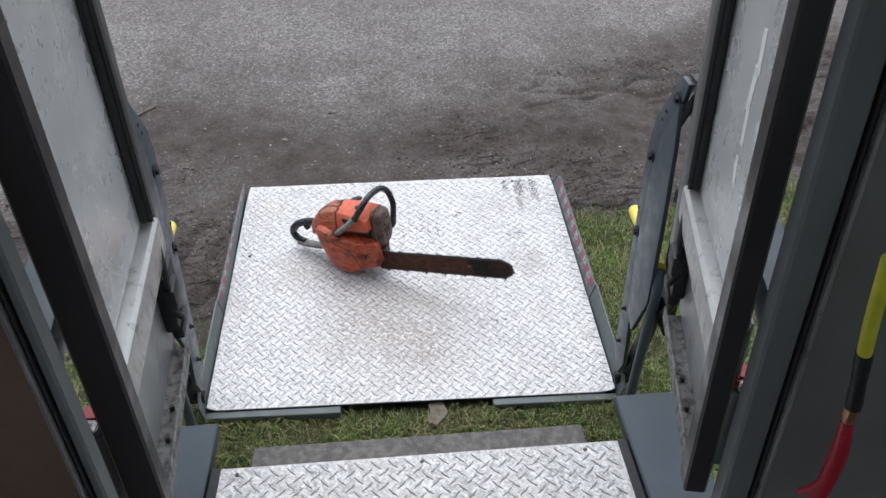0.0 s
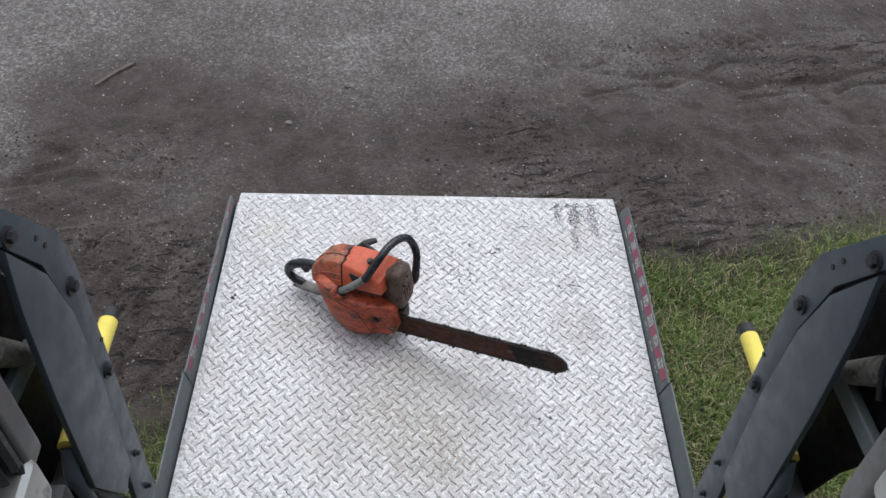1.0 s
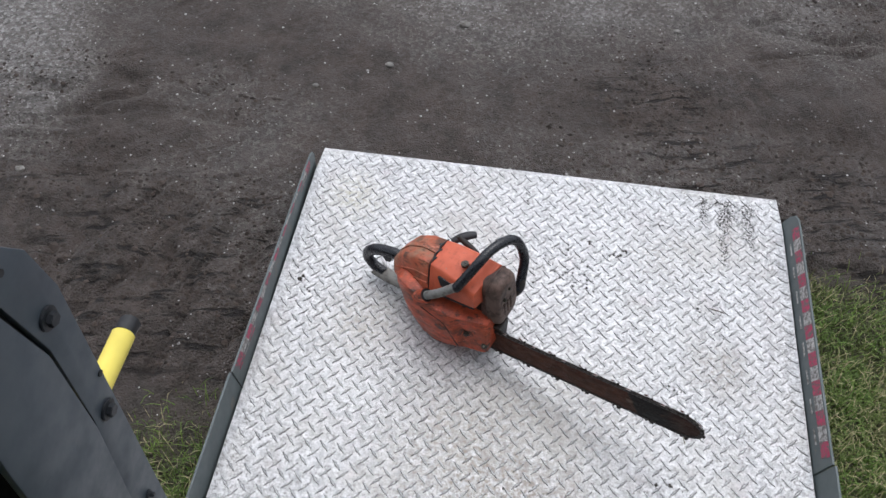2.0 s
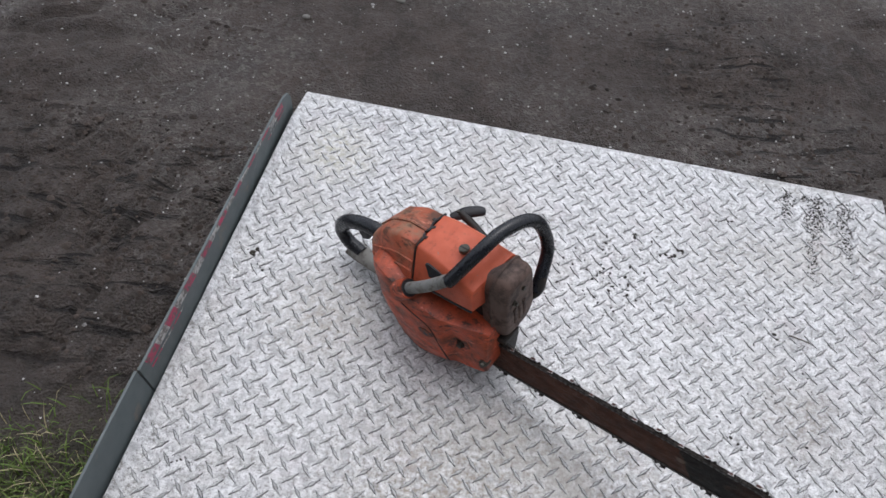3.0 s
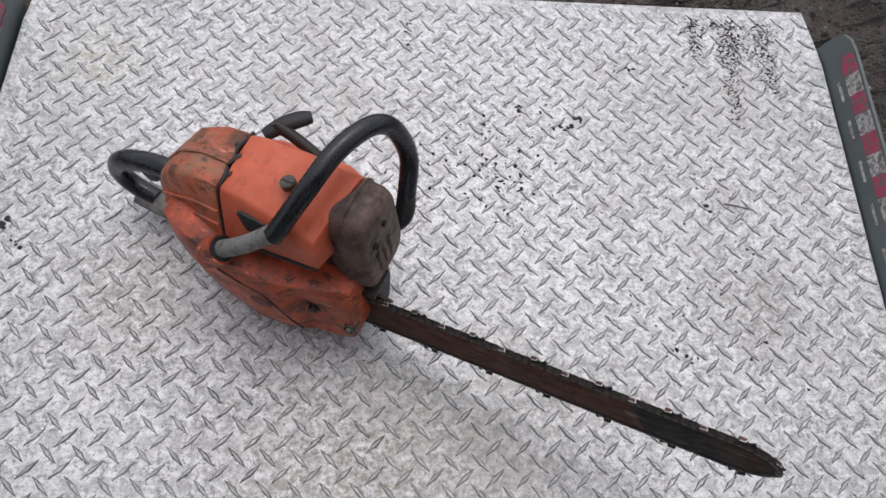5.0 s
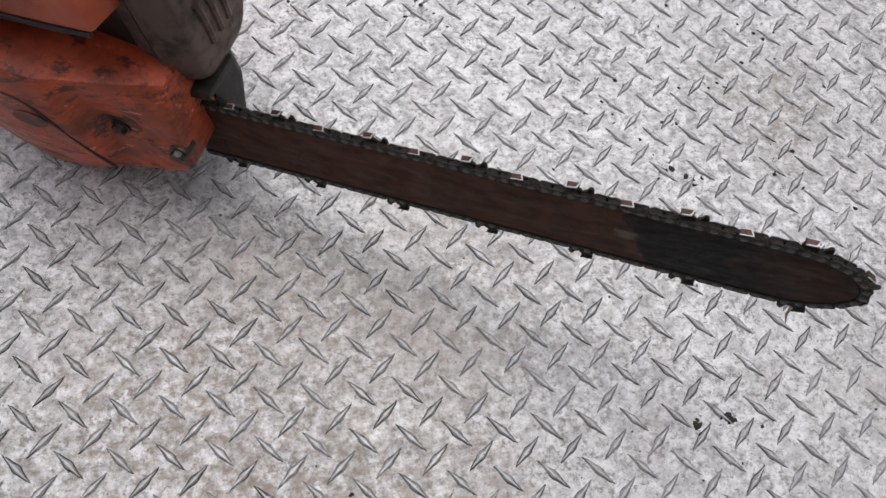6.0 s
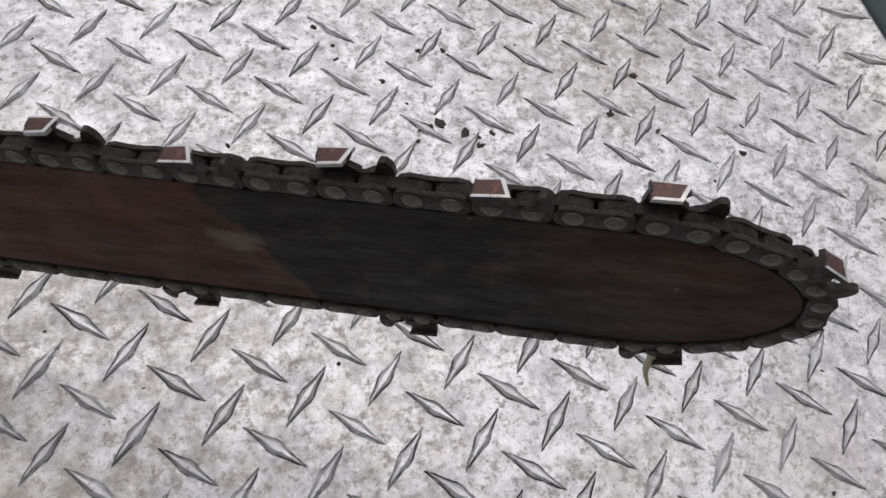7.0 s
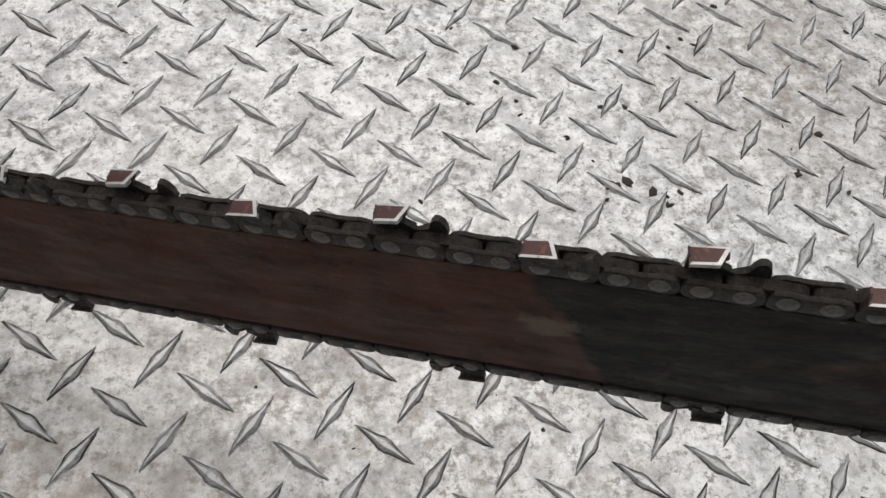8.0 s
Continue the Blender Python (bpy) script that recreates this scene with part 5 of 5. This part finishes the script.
    def cutter(s):
        bm = bmesh.new()
        side_plate(bm, -0.0028, -0.0014)
        side_plate(bm, 0.0014, 0.0028)
        rivets(bm)
        y0, y1 = sorted((s * 0.0015, s * 0.0033))
        add_prism(bm, [(-0.0092, 0.002), (-0.0090, 0.0081), (-0.0002, 0.0091), (-0.0022, 0.0060), (0.0012, 0.0034), (0.0005, 0.001)], 'y', y0, y1)
        add_prism(bm, [(0.0012, 0.002), (0.0034, 0.0036), (0.0048, 0.0046), (0.0054, 0.0066), (0.0064, 0.0084), (0.0078, 0.0086), (0.0090, 0.0072), (0.0095, 0.0052), (0.0094, 0.002)], 'y', y0, y1)
        ya, yb = s * 0.0046, -s * 0.0004
        e = 0.0006
        top = [(-0.0092, ya, 0.0079), (0.0000, ya, 0.0093), (-0.0020, yb, 0.0093), (-0.0086, yb, 0.0079)]
        inner = [(-0.0086, ya - s * e, 0.0082), (-0.0012, ya - s * e, 0.0093), (-0.0028, yb + s * e, 0.0093), (-0.0080, yb + s * e, 0.0082)]
        low = [(x, y, z - 0.0014) for x, y, z in top]
        v = [bm.verts.new(c) for c in top + low + inner]
        fs = [bm.faces.new([v[i] for i in q]) for q in ((8, 9, 10, 11), (0, 1, 9, 8), (1, 2, 10, 9), (2, 3, 11, 10), (3, 0, 8, 11), (7, 6, 5, 4), (0, 4, 5, 1), (1, 5, 6, 2), (2, 6, 7, 3), (3, 7, 4, 0))]
        bmesh.ops.recalc_face_normals(bm, faces=fs)
        for f, k in zip(fs, (1, 2, 2, 2, 1, 0, 0, 2, 2, 0)):
            f.material_index = k
        return mesh_of("cutter", bm, (M_CHAIN, M_RUSTTOP, M_EDGE, M_RIVET))

    tie_me, cut_far, cut_near = tie(), cutter(1), cutter(-1)
    bm = bmesh.new()
    s0 = 0.0005 - (-0.42)
    n_lo, n_hi = -int(s0 / unit) + 1, int((acc[-1] - s0) / unit) - 1
    for n in range(n_lo, n_hi):
        m = link_pose(s0 + (n + 0.5) * unit, unit / 2)
        b2 = bmesh.new()
        add_prism(b2, [(-0.0088, 0.0018), (-0.0072, 0.0029), (-0.0035, 0.0032), (0.0035, 0.0032), (0.0072, 0.0029), (0.0088, 0.0018), (0.0093, -0.0048), (0.002, -0.0060), (-0.002, -0.0060), (-0.0093, -0.0048)], 'y', -0.0015, 0.0015)
        bmesh.ops.transform(b2, matrix=m, verts=b2.verts[:])
        tmp = bpy.data.meshes.new("t")
        b2.to_mesh(tmp)
        b2.free()
        bm.from_mesh(tmp)
        bpy.data.meshes.remove(tmp)
    chain = P("chain", bm, M_CRUST, "dark dirty saw chain")
    P("wood_fibre", tube([(0.0812, -0.002, -0.0415), (0.0806, -0.003, -0.050), (0.0815, -0.002, -0.058), (0.0835, -0.003, -0.0665)], 0.0012, sides=6, radii=lambda t: 0.0015 - 0.0010 * t), M_STRAW, "pale wood fibre caught in the chain", chain)
    for n in range(n_lo, n_hi + 1):
        k = n % 4
        me, nm = ((cut_far, "cutter"), (tie_me, "tie_strap"), (cut_near, "cutter"), (tie_me, "tie_strap"))[k]
        ob = new(nm, me)
        ob.parent = chain
        ob.matrix_local = link_pose(s0 + n * unit, unit / 2)
    return root


# ---------------------------------------------------------------- clutter
def flecks(name, spots, seed, label):
    """Dried mud crumbs on the plate, as one mesh; spots: x, y, spread x, spread y, count, size."""
    rng = np.random.RandomState(seed)
    verts, faces = [], []
    for x, y, sx, sy, n, size in spots:
        for _ in range(n):
            a, b = x + rng.normal(0, sx), y + rng.normal(0, sy)
            if not (0.01 < a < PW - 0.01 and 0.01 < b < PL - 0.006):
                continue
            s = size * rng.uniform(0.45, 1.45)
            k = rng.randint(5, 8)
            t0 = rng.uniform(0, math.tau)
            el, ea = rng.uniform(0.35, 1.0), rng.uniform(0, math.tau)
            i0 = len(verts)
            for q in range(k):
                t = t0 + q * math.tau / k
                r = s * rng.uniform(0.55, 1.2)
                u, v = math.cos(t) * r, math.sin(t) * r * el
                verts.append((a + u * math.cos(ea) - v * math.sin(ea), b + u * math.sin(ea) + v * math.cos(ea), 0.0003))
            verts.append((a, b, 0.0006 + s * rng.uniform(0.05, 0.25)))
            faces.extend((i0 + q, i0 + (q + 1) % k, i0 + k) for q in range(k))
    me = bpy.data.meshes.new(name)
    me.from_pydata(verts, [], faces)
    me.materials.append(M_DIRT)
    tagged(new(name, me), label, "dirt", kind="stuff")


def build_clutter():
    streaks = []
    for x, y0, y1, n, wdt in ((1.045, 1.14, 1.07, 90, 0.008), (1.095, 1.14, 0.94, 230, 0.011), (1.112, 1.14, 1.06, 120, 0.012), (1.150, 1.13, 1.02, 60, 0.007), (1.165, 1.14, 1.00, 170, 0.009)):
        for k in range(12):
            t = (k / 11) ** 0.8
            streaks.append((x + 0.012 * math.sin(k * 1.7) * 0.5, y0 + (y1 - y0) * t, wdt * (1 - 0.6 * t), 0.008, int(n / 6 * (1.4 - t)), 0.0018))
    flecks("mud_streaks", streaks, 5, "dark dried mud streaks on the tread plate")
    spots = [(0.822, 0.918, 0.008, 0.006, 8, 0.0045), (0.838, 0.93, 0.006, 0.004, 4, 0.004), (0.754, 0.944, 0.006, 0.006, 6, 0.0035), (0.926, 1.035, 0.006, 0.002, 5, 0.0045), (0.905, 1.03, 0.003, 0.006, 3, 0.003),
             (0.694, 0.845, 0.060, 0.045, 70, 0.0030), (0.72, 0.83, 0.02, 0.02, 12, 0.004), (0.941, 0.563, 0.006, 0.004, 7, 0.0034), (0.964, 0.558, 0.005, 0.004, 5, 0.003), (0.944, 0.332, 0.005, 0.003, 6, 0.004), (0.915, 0.327, 0.004, 0.003, 5, 0.004),
             (0.044, 0.714, 0.007, 0.010, 14, 0.0042), (0.07, 0.69, 0.008, 0.008, 6, 0.003), (1.019, 0.788, 0.004, 0.003, 4, 0.004), (0.086, 0.301, 0.008, 0.005, 7, 0.003), (0.577, 1.088, 0.003, 0.01, 6, 0.003), (1.02, 0.84, 0.02, 0.015, 12, 0.0022),
             (0.62, 0.60, 0.30, 0.28, 90, 0.0013), (0.80, 0.85, 0.14, 0.12, 80, 0.0022), (0.70, 0.88, 0.06, 0.05, 14, 0.0034), (0.60, 0.20, 0.35, 0.12, 80, 0.0017), (1.08, 0.60, 0.08, 0.10, 40, 0.0022)]
    flecks("mud_crumbs", spots, 9, "scattered dark mud crumbs on the tread plate")
    solid("twig", tube([(1.045, 0.793, 0.003), (1.062, 0.790, 0.004), (1.082, 0.786, 0.003)], 0.0013, sides=6), M_WOOD, "thin dry twig lying on the tread plate", "twig")
    z = float(ground_height(np.array([-0.6]), np.array([1.81]))[0])
    solid("stick", tube([(-0.650, 1.735, z + 0.004), (-0.59, 1.815, z + 0.010), (-0.54, 1.888, z + 0.004)], 0.0055, sides=7), M_WOOD, "dark wet stick lying on the gravel", "stick")
    for x, y, s in ((0.304, 1.80, 0.020), (0.10, 1.56, 0.014), (-0.826, 0.96, 0.014), (0.75, 2.35, 0.013), (-0.1, 1.42, 0.010), (1.0, 1.9, 0.011)):
        bm = bmesh.new()
        bmesh.ops.create_icosphere(bm, subdivisions=2, radius=1)
        for v in bm.verts:
            v.co *= 1 + 0.22 * noise.noise(v.co * 1.3 + Vector((x * 9, y * 7, 0)))
        zz = float(ground_height(np.array([x]), np.array([y]))[0])
        bmesh.ops.transform(bm, matrix=Matrix.Translation((x, y, zz + s * 0.2)) @ Matrix.Diagonal((s, s * 0.75, s * 0.5, 1)), verts=bm.verts[:])
        solid("stone", bm, M_GREYWORN, "pale grey stone pressed into the yard", "stone")
    # bit of wood under the platform's front edge
    bm = prism([(0.652, -0.066), (0.684, -0.082), (0.704, -0.060), (0.722, -0.036), (0.706, 0.01), (0.662, 0.0), (0.668, -0.034)], 'z', GZ - 0.01, GZ + 0.016, 0.003)
    solid("wood_block", bm, M_WOOD, "splintered block of weathered wood under the platform edge", "wood block")


# ---------------------------------------------------------------- build
build_ground()
build_platform()
for s in (1, -1):
    build_arm(s)
    build_handrail(s)
build_vehicle()
build_door((0.160, -0.735, 0.710), (0.120, -0.337, 0.677), -1)
build_door((1.084, -0.745, 0.740), (1.172, -0.330, 0.707), 1)
build_bridge()
build_steps()
build_marker(0.085, -0.735, 0.89)
build_marker(1.135, -0.745, 0.925)
build_hose()
build_saw()
build_clutter()
scatter("pebbles", 26000, (-1.9, 3.0, 0.3, 4.2), lambda x, y: gravel_weight(x, y) * 0.9 * (1 - turf_weight(x, y)) * ~((x > -0.02) & (x < 1.27) & (y < 1.17)), pebble, M_PEBBLE, "loose pale grey gravel", "gravel", 21)
scatter("mud_clods", 6500, (-1.5, 2.6, 0.4, 2.3), lambda x, y: (0.15 + 0.85 * furrows(x, y)[1]) * (furrows(x, y)[1] > 0.02) * (1 - turf_weight(x, y)) * ~((x > -0.05) & (x < 1.30) & (y < 1.20)), lambda rng: pebble(rng, 0.003, 0.017), M_CLOD, "dark crumbled mud clods beside the platform", "mud", 27)
scatter("grass", 200000, (-1.6, 3.0, -0.75, 1.6), lambda x, y: turf_weight(x, y) * smooth01(-1.6, -1.0, x) * (1 - smooth01(2.2, 3.0, x)) * ~((x > -0.02) & (x < 1.27) & (y > -0.02) & (y < 1.17)) * (0.55 + 0.45 * (fbm(x, y, 9, 31) > -0.1)), blade, M_GRASS, "short patchy green grass with dead straw", "grass", 22)
